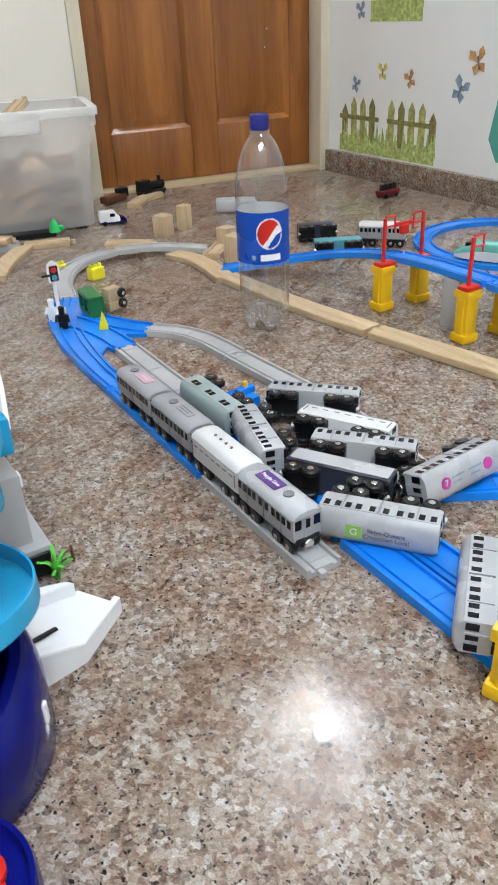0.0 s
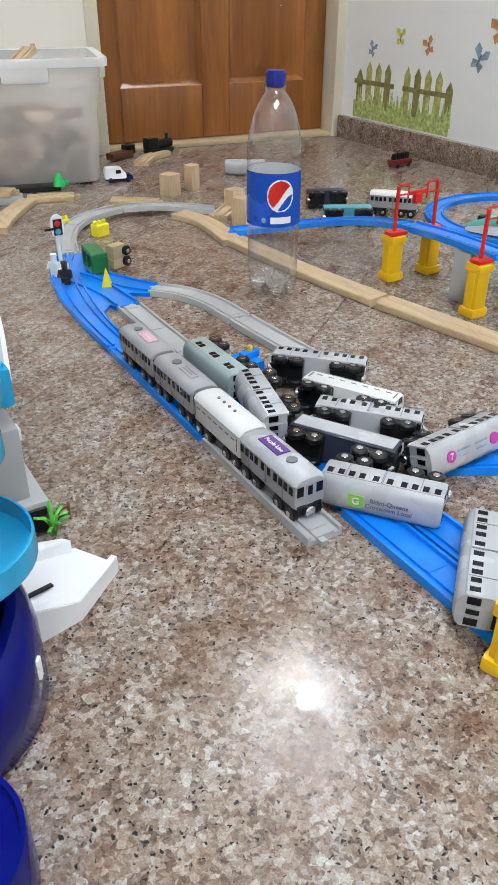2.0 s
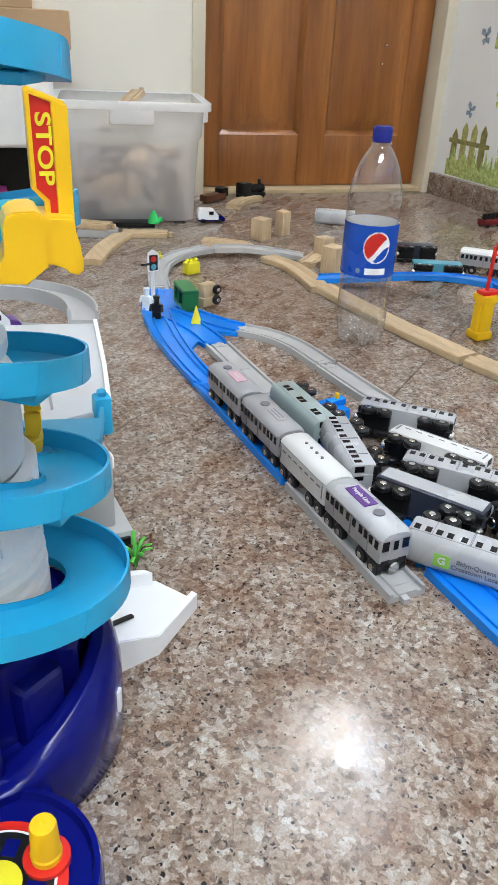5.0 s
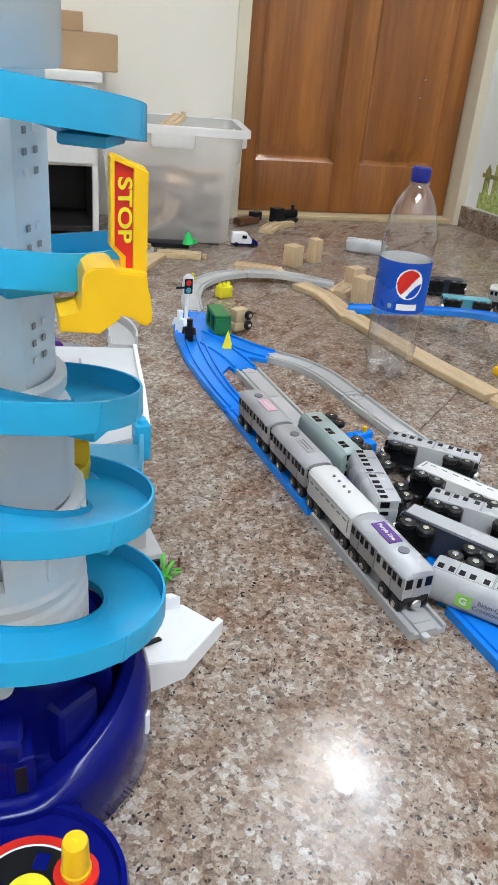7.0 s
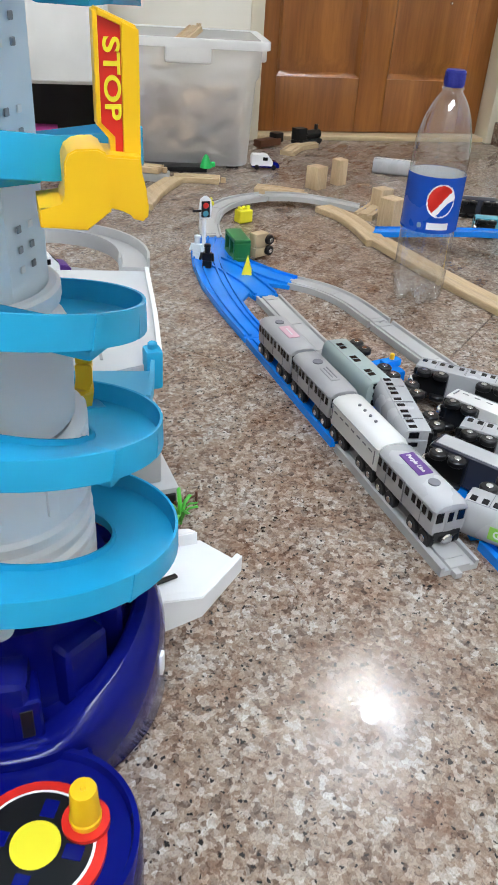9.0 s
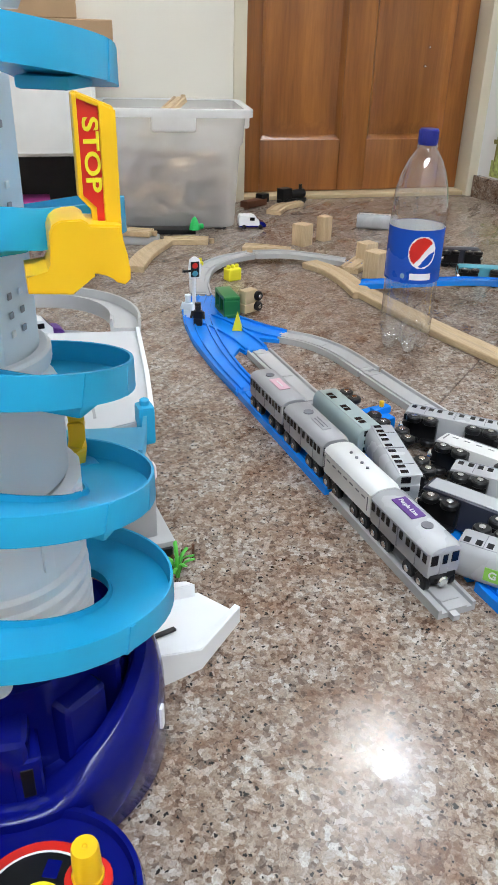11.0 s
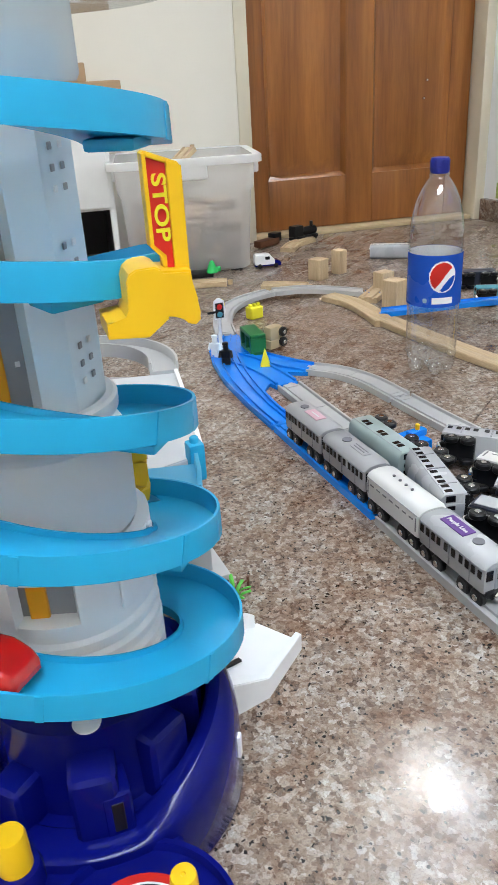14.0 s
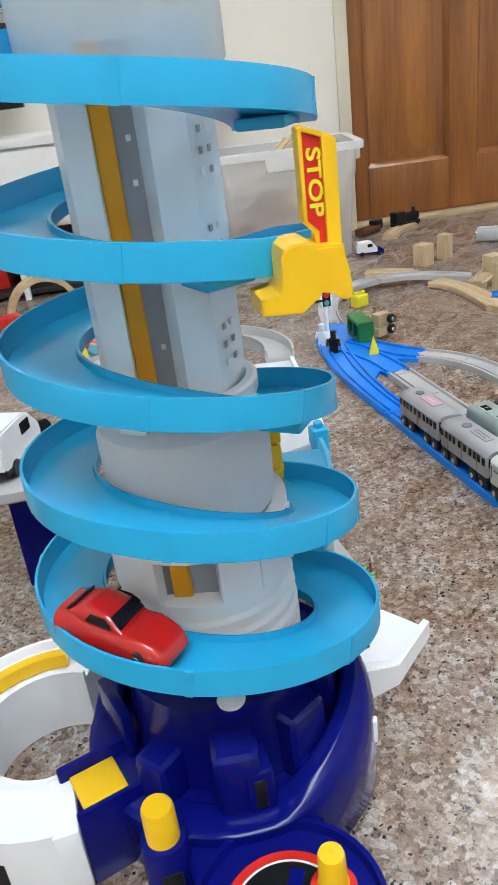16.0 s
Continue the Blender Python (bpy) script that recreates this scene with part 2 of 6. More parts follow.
PINK = plastic("faded_pink_label", (0.62, 0.38, 0.45), 0.4, 0.1)
GREENL = plastic("lime_label", (0.25, 0.55, 0.08), 0.4, 0.1)
GREEN = plastic("green_block_plastic", (0.015, 0.16, 0.04), 0.3, 0.1)
LEAF = plastic("leaf_green_plastic", (0.10, 0.50, 0.06), 0.35, 0.15)
LIME = plastic("bright_green_plastic", (0.02, 0.55, 0.12), 0.3, 0.1)
BROWN = plastic("brown_plastic", (0.13, 0.05, 0.025), 0.4, 0.15)
TEAL = plastic("teal_plastic", (0.08, 0.33, 0.42), 0.3, 0.1)
MINT = plastic("mint_paint", (0.12, 0.42, 0.36), 0.2, 0.08)
INK = plastic("gray_print", (0.16, 0.16, 0.18), 0.5, 0.1)
CARD = plastic("cardboard", (0.42, 0.28, 0.16), 0.8, 0.12, 0.2, 30)
CAB = plastic("white_cabinet_lacquer", (0.78, 0.78, 0.76), 0.3, 0.04)
DARK_SHELF_SPACE = plastic("black_shelf", (0.02, 0.018, 0.018), 0.5, 0.2)
TAN = plastic("tan_plastic", (0.52, 0.40, 0.24), 0.5, 0.1)
DECK = plastic("pale_gray_plastic", (0.55, 0.57, 0.59), 0.4, 0.05)
STEEL = bpy.data.materials.new("chrome")
STEEL.use_nodes = True
STEEL.node_tree.nodes["Principled BSDF"].inputs["Metallic"].default_value = 1.0
STEEL.node_tree.nodes["Principled BSDF"].inputs["Roughness"].default_value = 0.16
STEEL.node_tree.nodes["Principled BSDF"].inputs["Base Color"].default_value = (0.72, 0.72, 0.72, 1)
PET = clear("clear_bottle", (0.985, 0.99, 0.99))
PET_FOOT = clear("crinkled_bottle_foot", (0.97, 0.975, 0.98), 1.6, 0.05, 0.9, 150.0)
LABEL = plastic("blue_bottle_label", (0.008, 0.075, 0.45), 0.25, 0.06)
CAPBLUE = plastic("bottle_cap_blue", (0.012, 0.02, 0.22), 0.3, 0.08)
FENCE = plastic("fence_print", (0.42, 0.42, 0.15), 0.6, 0.35, 0.0, 300)
FENCE_D = plastic("fence_print_dark", (0.26, 0.24, 0.08), 0.6, 0.35, 0.0, 300)
GRASSP = plastic("grass_print", (0.46, 0.55, 0.19), 0.6, 0.45, 0.0, 400)
BUTB = plastic("blue_butterfly_print", (0.28, 0.38, 0.48), 0.6, 0.3, 0.0, 300)
BUTO = plastic("orange_butterfly_print", (0.55, 0.30, 0.12), 0.6, 0.3, 0.0, 300)
BUTY = plastic("yellow_butterfly_print", (0.66, 0.63, 0.18), 0.6, 0.3, 0.0, 300)
LAMP = glow("lamp_glass", (0.885, 0.955, 1.05), 960.0)
# glow of the ceiling panel added out of view
ADDED_LIGHT = glow("ceiling_lamp_diffuser", (0.858, 0.955, 1.10), 26.0)


# ---- mesh helpers ----
def put_mesh(name, bm, mat, smooth=True):
    me = bpy.data.meshes.new(name)
    bmesh.ops.recalc_face_normals(bm, faces=bm.faces)
    bm.to_mesh(me)
    bm.free()
    me.materials.append(mat)
    if smooth:
        for p in me.polygons:
            p.use_smooth = True
        me.set_sharp_from_angle(angle=radians(32))
    return me


def part(name, bm, mat, parent, label="", at=None):
    """One mesh under a thing or a part."""
    ob = new(name, put_mesh(name, bm, mat))
    ob.parent = parent
    if at is not None:
        ob.matrix_basis = at
    if label:
        ob["label"] = label
    return ob


def thing(name, m, label, category, group="", kind=""):
    ob = new(name)
    ob.empty_display_size = 0.02
    ob.matrix_basis = m
    return tagged(ob, label, category, group, kind)


def solid(name, bm, mat, m, label, category, group="", kind=""):
    """A thing of one mesh."""
    ob = new(name, put_mesh(name, bm, mat))
    ob.matrix_basis = m
    return tagged(ob, label, category, group, kind)


def bx(x0, x1, y0, y1, z0, z1, bev=0.0, seg=2, bm=None):
    out = bm or bmesh.new()
    r = bmesh.ops.create_cube(out, size=1)
    for v in r["verts"]:
        v.co = Vector(((x0 + x1) / 2 + v.co.x * (x1 - x0), (y0 + y1) / 2 + v.co.y * (y1 - y0), (z0 + z1) / 2 + v.co.z * (z1 - z0)))
    if bev:
        es = list({e for v in r["verts"] for e in v.link_edges})
        bmesh.ops.bevel(out, geom=es, offset=bev, segments=seg, affect="EDGES", profile=0.6)
    return out


def lathe(profile, seg=32, bm=None, m=None):
    """Turn (r, z) pairs round the z axis."""
    out = bm or bmesh.new()
    rings = []
    for r, z in profile:
        if r < 1e-6:
            rings.append([out.verts.new((0, 0, z))])
        else:
            rings.append([out.verts.new((r * math.cos(2 * math.pi * i / seg), r * math.sin(2 * math.pi * i / seg), z)) for i in range(seg)])
    for a, b in zip(rings, rings[1:]):
        for i in range(seg):
            j = (i + 1) % seg
            if len(a) == 1 and len(b) == 1:
                continue
            if len(a) == 1:
                out.faces.new((a[0], b[i], b[j]))
            elif len(b) == 1:
                out.faces.new((a[i], a[j], b[0]))
            else:
                out.faces.new((a[i], a[j], b[j], b[i]))
    if m is not None:
        for ring in rings:
            for v in ring:
                v.co = m @ v.co
    return out


def rod(a, b, r, seg=10, bm=None):
    a, b = Vector(a), Vector(b)
    d = b - a
    m = Matrix.Translation(a) @ d.to_track_quat("Z", "Y").to_matrix().to_4x4()
    h = d.length
    e = min(r * 0.25, h * 0.2)
    return lathe([(0, 0), (r - e, 0), (r, e), (r, h - e), (r - e, h), (0, h)], seg, bm, m)


def plate(points, z0, z1, bm=None, bev=0.0):
    """An outline, extruded."""
    out = bm or bmesh.new()
    lo = [out.verts.new((x, y, z0)) for x, y in points]
    hi = [out.verts.new((x, y, z1)) for x, y in points]
    top = out.faces.new(hi)
    out.faces.new(lo[::-1])
    n = len(points)
    for i in range(n):
        out.faces.new((lo[i], lo[(i + 1) % n], hi[(i + 1) % n], hi[i]))
    if bev:
        bmesh.ops.bevel(out, geom=list(top.edges), offset=bev, segments=2, affect="EDGES")
    return out


def spline(points, n=8):
    """A smooth line through points."""
    ps = [Vector(p) for p in points]
    ps = [ps[0] * 2 - ps[1]] + ps + [ps[-1] * 2 - ps[-2]]
    res = []
    for i in range(1, len(ps) - 2):
        for k in range(n):
            t = k / n
            a, b, c, d = ps[i - 1:i + 3]
            res.append(0.5 * (2 * b + (c - a) * t + (2 * a - 5 * b + 4 * c - d) * t * t + (3 * b - a - 3 * c + d) * t ** 3))
    res.append(ps[-2].copy())
    return res


def sweep(profile, line, bm=None, closed=False):
    """Draw a closed section (across, up) along a line; up stays up."""
    out = bm or bmesh.new()
    line = [Vector(p) for p in line]
    rings = []
    n = len(line)
    for i, p in enumerate(line):
        a = line[i - 1] if (i or closed) else p
        b = line[(i + 1) % n] if (i < n - 1 or closed) else p
        d = (b - a).normalized()
        side = d.cross(Vector((0, 0, 1))).normalized()
        up = side.cross(d)
        rings.append([out.verts.new(p + side * x + up * z) for x, z in profile])
    k = len(profile)
    pairs = list(zip(rings, rings[1:])) + ([(rings[-1], rings[0])] if closed else [])
    for a, b in pairs:
        for i in range(k):
            out.faces.new((a[i], a[(i + 1) % k], b[(i + 1) % k], b[i]))
    if not closed:
        out.faces.new(rings[0])
        out.faces.new(rings[-1][::-1])
    return out


def letters(name, text, size, mat, parent, at, label=""):
    cu = bpy.data.curves.new(name, "FONT")
    cu.body, cu.size, cu.align_x, cu.align_y, cu.extrude = text, size, "CENTER", "CENTER", size * 0.03
    cu.offset = size * 0.022
    cu.materials.append(mat)
    ob = new(name, cu)
    ob.parent, ob.matrix_basis = parent, at
    if label:
        ob["label"] = label
    return ob


# ---- the room ----
DOORWALL = pose(0.865, 2.292, 0, 0, 0, -8)          # foot of the door leaf's hinge edge; x along the wall, y into it
CEIL_Z = 2.65


def wall_block(name, x0, x1, y0, y1, z0, z1, mat, m=Matrix(), label="", cat="wall"):
    ob = solid(name, bx(x0, x1, y0, y1, z0, z1), mat, m, label, cat, "", "structure")
    return ob


wall_block("wall_north", -2.4, -0.035, -0.06, 0.10, 0, CEIL_Z, WALL_CREAM, DOORWALL, "cream painted wall beside the wooden door")
wall_block("wall_over_door", -0.035, 0.728, -0.06, 0.10, 2.09, CEIL_Z, WALL_CREAM, DOORWALL, "cream painted wall above the wooden door")
wall_block("wall_corner", 0.728, 0.95, -0.058, 0.10, 0, CEIL_Z, WALL_CREAM, DOORWALL, "narrow cream wall between door and corner")
wall_block("wall_east", 1.572, 1.70, -1.1, 2.13, 0, CEIL_Z, WALL_WHITE, Matrix(), "white wall with garden stickers above dark stone skirting")
# south and west walls are out of view, set close to bounce light forward
wall_block("wall_south", -1.5, 1.70, -1.22, -1.1, 0, CEIL_Z, WALL_CREAM, Matrix(), "unseen cream painted wall, set near to bounce light")
wall_block("wall_west", -1.5, -1.38, -1.1, 2.62, 0, CEIL_Z, WALL_CREAM, Matrix(), "unseen cream painted wall, set near to bounce light")
wall_block("ceiling", -1.95, 1.75, -1.65, 2.75, CEIL_Z, CEIL_Z + 0.1, CEIL, Matrix(), "plain off-white painted ceiling", "ceiling")
sk = solid("baseboard", bx(1.552, 1.572, -1.1, 2.118, 0, 0.062, 0.002), GRANITE_DARK, Matrix(), "dark speckled granite skirting along the white wall", "skirting", "", "structure")

# door frame and leaf
fr = thing("trim", DOORWALL, "cream painted door frame with a pale sill", "door frame", "", "structure")
for x0, x1 in ((-0.035, 0.0), (0.693, 0.728)):
    part("jamb", bx(x0, x1, -0.066, 0.05, 0, 2.09, 0.003), FRAME, fr)
part("head", bx(0.0, 0.693, -0.066, 0.05, 2.055, 2.09, 0.003), FRAME, fr)
part("sill", bx(0.0, 0.693, -0.05, 0.05, 0, 0.012, 0.003), TAN, fr, "pale stone sill")
door = thing("door_1", DOORWALL @ pose(0, 0, 0.014), "closed varnished reddish-brown panelled wooden door", "door", "", "structure")
leaf = bmesh.new()
XS = [(0.003, 0.060), (0.300, 0.383), (0.623, 0.690)]
for x0, x1 in XS:
    bx(x0, x1, 0.0, 0.04, 0.0, 2.035, 0.003, 2, leaf)
for z0, z1 in ((0.0, 0.142), (0.93, 1.07), (1.90, 2.035)):
    for x0, x1 in ((0.060, 0.300), (0.383, 0.623)):
        bx(x0, x1, 0.0005, 0.0395, z0, z1, 0.003, 2, leaf)
part("leaf_frame", leaf, DOORWOOD, door)
for x0, x1 in ((0.060, 0.300), (0.383, 0.623)):
    for z0, z1 in ((0.142, 0.93), (1.07, 1.90)):
        bm = bmesh.new()
        a = [(x0, z0), (x1, z0), (x1, z1), (x0, z1)]
        steps = [(0.0, 0.004), (0.012, 0.018), (0.020, 0.018), (0.050, 0.006)]
        rings = []
        for ins, dep in steps:
            rings.append([bm.verts.new((x + (ins if i in (0, 3) else -ins), dep, z + (ins if i < 2 else -ins))) for i, (x, z) in enumerate(a)])
        for p, q in zip(rings, rings[1:]):
            for i in range(4):
                bm.faces.new((p[i], p[(i + 1) % 4], q[(i + 1) % 4], q[i]))
        bm.faces.new(rings[-1])
        part("panel", bm, DOORWOOD, door)
for x, z in ((0.548, 0.384), (0.540, 0.336)):
    part("hook", lathe([(0, 0), (0.0045, 0), (0.0045, 0.004), (0.002, 0.008), (0, 0.008)], 12, None, pose(0, 0, 0, 90, 0, 0)), STEEL, door, "small shiny metal stud", pose(x, 0.0, z))

# lamps of the room; the ceiling one is unseen and added for its light
lamp = thing("wall_lamp", pose(1.50, 2.03, 2.44), "round white glass lamp high in the corner", "lamp")
part("globe", lathe([(0, -0.037), (0.022, -0.031), (0.034, -0.015), (0.037, 0), (0.034, 0.015), (0.022, 0.031), (0, 0.037)], 24), LAMP, lamp)
part("mount", rod((0, 0, 0.045), (0, 0, 0.21), 0.03, 16), WHITE, lamp)
# added panel, never in view: lights the toys from behind the camera
cl = thing("ceiling_lamp", pose(-0.1, -0.62, CEIL_Z), "unseen wide ceiling lamp panel, added to light the room", "lamp")
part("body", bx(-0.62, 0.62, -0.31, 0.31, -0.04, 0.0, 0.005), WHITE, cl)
part("diffuser", bx(-0.60, 0.60, -0.29, 0.29, -0.055, -0.04, 0.004), ADDED_LIGHT, cl)

# ---- tracks ----
PLA = [(-0.019, 0), (-0.019, 0.0095), (-0.0158, 0.0095), (-0.0155, 0.0055), (-0.0098, 0.0055), (-0.0095, 0.008), (0.0095, 0.008),
       (0.0098, 0.0055), (0.0155, 0.0055), (0.0158, 0.0095), (0.019, 0.0095), (0.019, 0)]
WOODP = [(-0.02, 0.001), (-0.02, 0.011), (-0.019, 0.012), (-0.0135, 0.012), (-0.0130, 0.009), (-0.0085, 0.009), (-0.008, 0.012), (0.008, 0.012),
         (0.0085, 0.009), (0.0130, 0.009), (0.0135, 0.012), (0.019, 0.012), (0.02, 0.011), (0.02, 0.001), (0.019, 0), (-0.019, 0)]


def plastic_track(points, mat, label, n=8, tabs=True):
    line = spline([(*p, 0.0) if len(p) == 2 else p for p in points], n)
    t = thing("toy_track", Matrix.Translation(line[0]), label, "toy track", "plastic toy tracks")
    off = line[0].copy()
    line = [p - off for p in line]
    part("body", sweep(PLA, line), mat, t)
    if tabs:
        for p, q in ((line[0], line[1]), (line[-1], line[-2])):
            d = (p - q).normalized()
            part("joint_tab", sweep([(0.002, 0.001), (0.002, 0.0065), (0.0085, 0.0065), (0.0085, 0.001)], [p - d * 0.001, p + d * 0.007]), mat, t)
        mid = len(line) // 2
        for k in (1, mid, len(line) - 2):
            p, d = line[k], (line[k + 1] - line[k - 1]).normalized()
            part("sleeper", sweep([(-0.0093, 0.0075), (-0.0093, 0.0088), (0.0093, 0.0088), (0.0093, 0.0075)], [p - d * 0.002, p + d * 0.002]), mat, t)
    return t


PLAINP = [(-0.02, 0.0015), (-0.02, 0.0105), (-0.0185, 0.012), (-0.001, 0.0122), (0.0, 0.0117), (0.001, 0.0122), (0.0185, 0.012), (0.02, 0.0105), (0.02, 0.0015), (0.0185, 0), (-0.0185, 0)]


def wooden_track(points, label, n=8, lift=0.0, section=WOODP):
    line = spline([(*p, lift) if len(p) == 2 else p for p in points], n)
    t = thing("wooden_track", Matrix.Translation(line[0]), label, "toy track", "wooden toy tracks")
    off = line[0].copy()
    line = [p - off for p in line]
    part("rail", sweep(section, line), BEECH_Y if section is PLAINP else BEECH, t)
    d = (line[-1] - line[-2]).normalized()
    part("peg", lathe([(0, 0.001), (0.006, 0.001), (0.006, 0.011), (0, 0.011)], 12, None, Matrix.Translation(line[-1] + d * 0.008)), BEECH, t)
    return t


plastic_track([(0.372, 0.556), (0.372, 0.655), (0.373, 0.755)], GRAY, "gray plastic straight toy track under a subway train")
plastic_track([(0.373, 0.764), (0.374, 0.88), (0.376, 1.02)], BLUE, "bright blue plastic straight toy track")
plastic_track([(0.452, 1.44, 0.0), (0.476, 1.52, 0.001), (0.515, 1.59, 0.004), (0.57, 1.625, 0.009), (0.63, 1.634, 0.012)], GRAY, "gray plastic curved toy track beside a green block")
plastic_track([(0.638, 1.634, 0.012), (0.70, 1.622, 0.011), (0.76, 1.596, 0.006), (0.815, 1.562, 0.0)], GRAY, "gray plastic curved toy track behind the wooden rail")
plastic_track([(0.825, 1.556), (0.86, 1.53), (0.90, 1.47)], BLUE, "short bright blue plastic toy track")
plastic_track([(0.506, 1.203), (0.536, 1.165), (0.556, 1.11), (0.562, 1.03)], GRAY, "gray plastic curved toy track leaving the junction")
plastic_track([(0.562, 1.022), (0.566, 0.95), (0.572, 0.86), (0.572, 0.79)], GRAY, "gray plastic toy track running behind fallen cars")
plastic_track([(0.572, 0.782), (0.566, 0.70), (0.55, 0.62)], GRAY, "gray plastic toy track under fallen cars")
plastic_track([(0.443, 1.152), (0.441, 1.05), (0.44, 0.955)], GRAY, "gray plastic straight toy track beside the train")
plastic_track([(0.44, 0.947), (0.44, 0.85), (0.442, 0.75)], BLUE, "bright blue plastic toy track under a gray-green car")
plastic_track([(0.442, 0.742), (0.440, 0.66), (0.426, 0.585)], BLUE, "bright blue plastic toy track under fallen cars")
plastic_track([(0.425, 0.577), (0.425, 0.47), (0.425, 0.36)], BLUE, "bright blue plastic straight toy track on the floor")
plastic_track([(0.466, 0.577), (0.466, 0.47), (0.466, 0.36)], BLUE, "second bright blue plastic track lying alongside")
plastic_track([(0.535, 0.60), (0.60, 0.562), (0.69, 0.51)], BLUE, "bright blue plastic toy track beside the pile of cars")

# the blue junction
jn = thing("track_junction", pose(0, 0, 0), "bright blue plastic toy track junction with curved grooves", "toy track", "plastic toy tracks")
OUT = [(0.357, 1.025), (0.357, 1.12), (0.362, 1.22), (0.376, 1.31), (0.392, 1.37), (0.432, 1.442), (0.472, 1.428), (0.462, 1.38), (0.470, 1.32),
       (0.500, 1.262), (0.522, 1.216), (0.492, 1.186), (0.464, 1.206), (0.462, 1.158), (0.424, 1.158), (0.421, 1.175), (0.400, 1.15), (0.395, 1.09), (0.395, 1.025)]
part("plate", plate(OUT[::-1], 0.0, 0.0062, None, 0.0008), BLUE, jn)
LIP = [(-0.0016, 0.005), (-0.0016, 0.0098), (0.0016, 0.0098), (0.0016, 0.005)]
for pts in ([(0.3595, 1.03), (0.3595, 1.12), (0.366, 1.23), (0.384, 1.325), (0.413, 1.40), (0.437, 1.437)],
            [(0.392, 1.03), (0.393, 1.10), (0.402, 1.19), (0.417, 1.28), (0.437, 1.355), (0.466, 1.423)],
            [(0.367, 1.03), (0.368, 1.12), (0.376, 1.22), (0.395, 1.315), (0.422, 1.385), (0.444, 1.432)],
            [(0.384, 1.03), (0.386, 1.12), (0.394, 1.205), (0.410, 1.295), (0.43, 1.37), (0.456, 1.427)],
            [(0.427, 1.162), (0.425, 1.21), (0.415, 1.26), (0.40, 1.30)], [(0.459, 1.162), (0.457, 1.21), (0.448, 1.28), (0.43, 1.33)],
            [(0.497, 1.19), (0.472, 1.222), (0.452, 1.27), (0.444, 1.33)], [(0.518, 1.215), (0.495, 1.252), (0.470, 1.31), (0.461, 1.38)]):
    part("groove_lip", sweep(LIP, spline([(*p, 0.0) for p in pts], 5)), BLUE, jn)

# the raised blue line and its piers
plastic_track([(0.76, 1.40, 0.004), (0.83, 1.345, 0.016), (0.885, 1.26, 0.038), (0.908, 1.17, 0.058), (0.910, 1.075, 0.074)], BLUE, "bright blue plastic track sloping up onto yellow piers")
plastic_track([(0.910, 1.068, 0.075), (0.910, 0.97, 0.080), (0.905, 0.86, 0.082)], BLUE, "raised bright blue plastic track on yellow piers")
plastic_track([(0.905, 0.852, 0.082), (0.90, 0.75, 0.082), (0.89, 0.64, 0.082)], BLUE, "raised bright blue plastic track end section")


def pier_with_gantry(x, y, h, yaw, red=True):
    t = thing("bridge_pier", pose(x, y, 0, 0, 0, yaw), "yellow plastic bridge pier" + (" with a red catenary pole" if red else " standing beside blue toy track"), "toy bridge pier", "yellow piers")
    bm = bx(-0.012, 0.012, -0.012, 0.012, 0.008, h - 0.008, 0.004, 2)
    part("column", bm, YELLOW, t)
    part("foot", bx(-0.016, 0.016, -0.015, 0.015, 0, 0.014, 0.004, 2), YELLOW, t)
    part("capital", bx(-0.0145, 0.0145, -0.0145, 0.0145, h - 0.012, h, 0.002, 2), YELLOW, t)
    for sx in (-1, 1):
        part("rib", bx(sx * 0.0125 - 0.0015, sx * 0.0125 + 0.0015, -0.006, 0.006, 0.012, h - 0.012, 0.001, 1), YELLOW, t)
    if red:
        part("bracket", bx(-0.013, 0.020, -0.010, 0.010, h, h + 0.006, 0.0015, 2), RED, t, "red bracket")
        part("pole", sweep([(-0.0022, -0.0022), (-0.0022, 0.0022), (0.0022, 0.0022), (0.0022, -0.0022)], [(0, 0.001, h + 0.004), (0, 0, h + 0.076)]), RED, t, "slim red pole")
        for z in (0.062, 0.078):
            part("cross_bar", rod((0, 0, h + z), (0.021, 0, h + z), 0.0016, 8), RED, t)
        part("hanger", rod((0.021, 0, h + 0.078), (0.021, 0, h + 0.052), 0.0016, 8), RED, t)
    return t


pier_with_gantry(0.868, 1.055, 0.074, 0)
pier_with_gantry(0.945, 1.050, 0.074, 180)
pier_with_gantry(0.872, 0.872, 0.080, 0)
pier_with_gantry(0.942, 0.862, 0.080, 180)
tie = thing("gantry_beam", pose(0.868, 1.053, 0.138), "red plastic gantry beam joining two catenary poles", "toy gantry")
part("beam", bx(0.02, 0.056, -0.002, 0.002, -0.004, 0.003, 0.001, 1), RED, tie)
part("signal_box", bx(0.032, 0.046, -0.005, 0.005, -0.018, -0.002, 0.002, 2), RED, tie)
solid("support_block", bx(-0.016, 0.016, -0.016, 0.016, 0, 0.079, 0.002), GRAY, pose(0.905, 0.925, 0, 0, 0, 5), "plain gray plastic support block under the raised track", "toy support")

# the far loop
loop = thing("loop_track", pose(1.325, 1.19, 0), "bright blue plastic round loop of toy track", "toy track", "plastic toy tracks")
for k in range(8):
    line = [(0.173 * math.cos(math.tau * (k + j / 8 * 0.985) / 8), 0.173 * math.sin(math.tau * (k + j / 8 * 0.985) / 8), 0) for j in range(9)]
    part("curve_section", sweep(PLA, line), BLUE, loop)

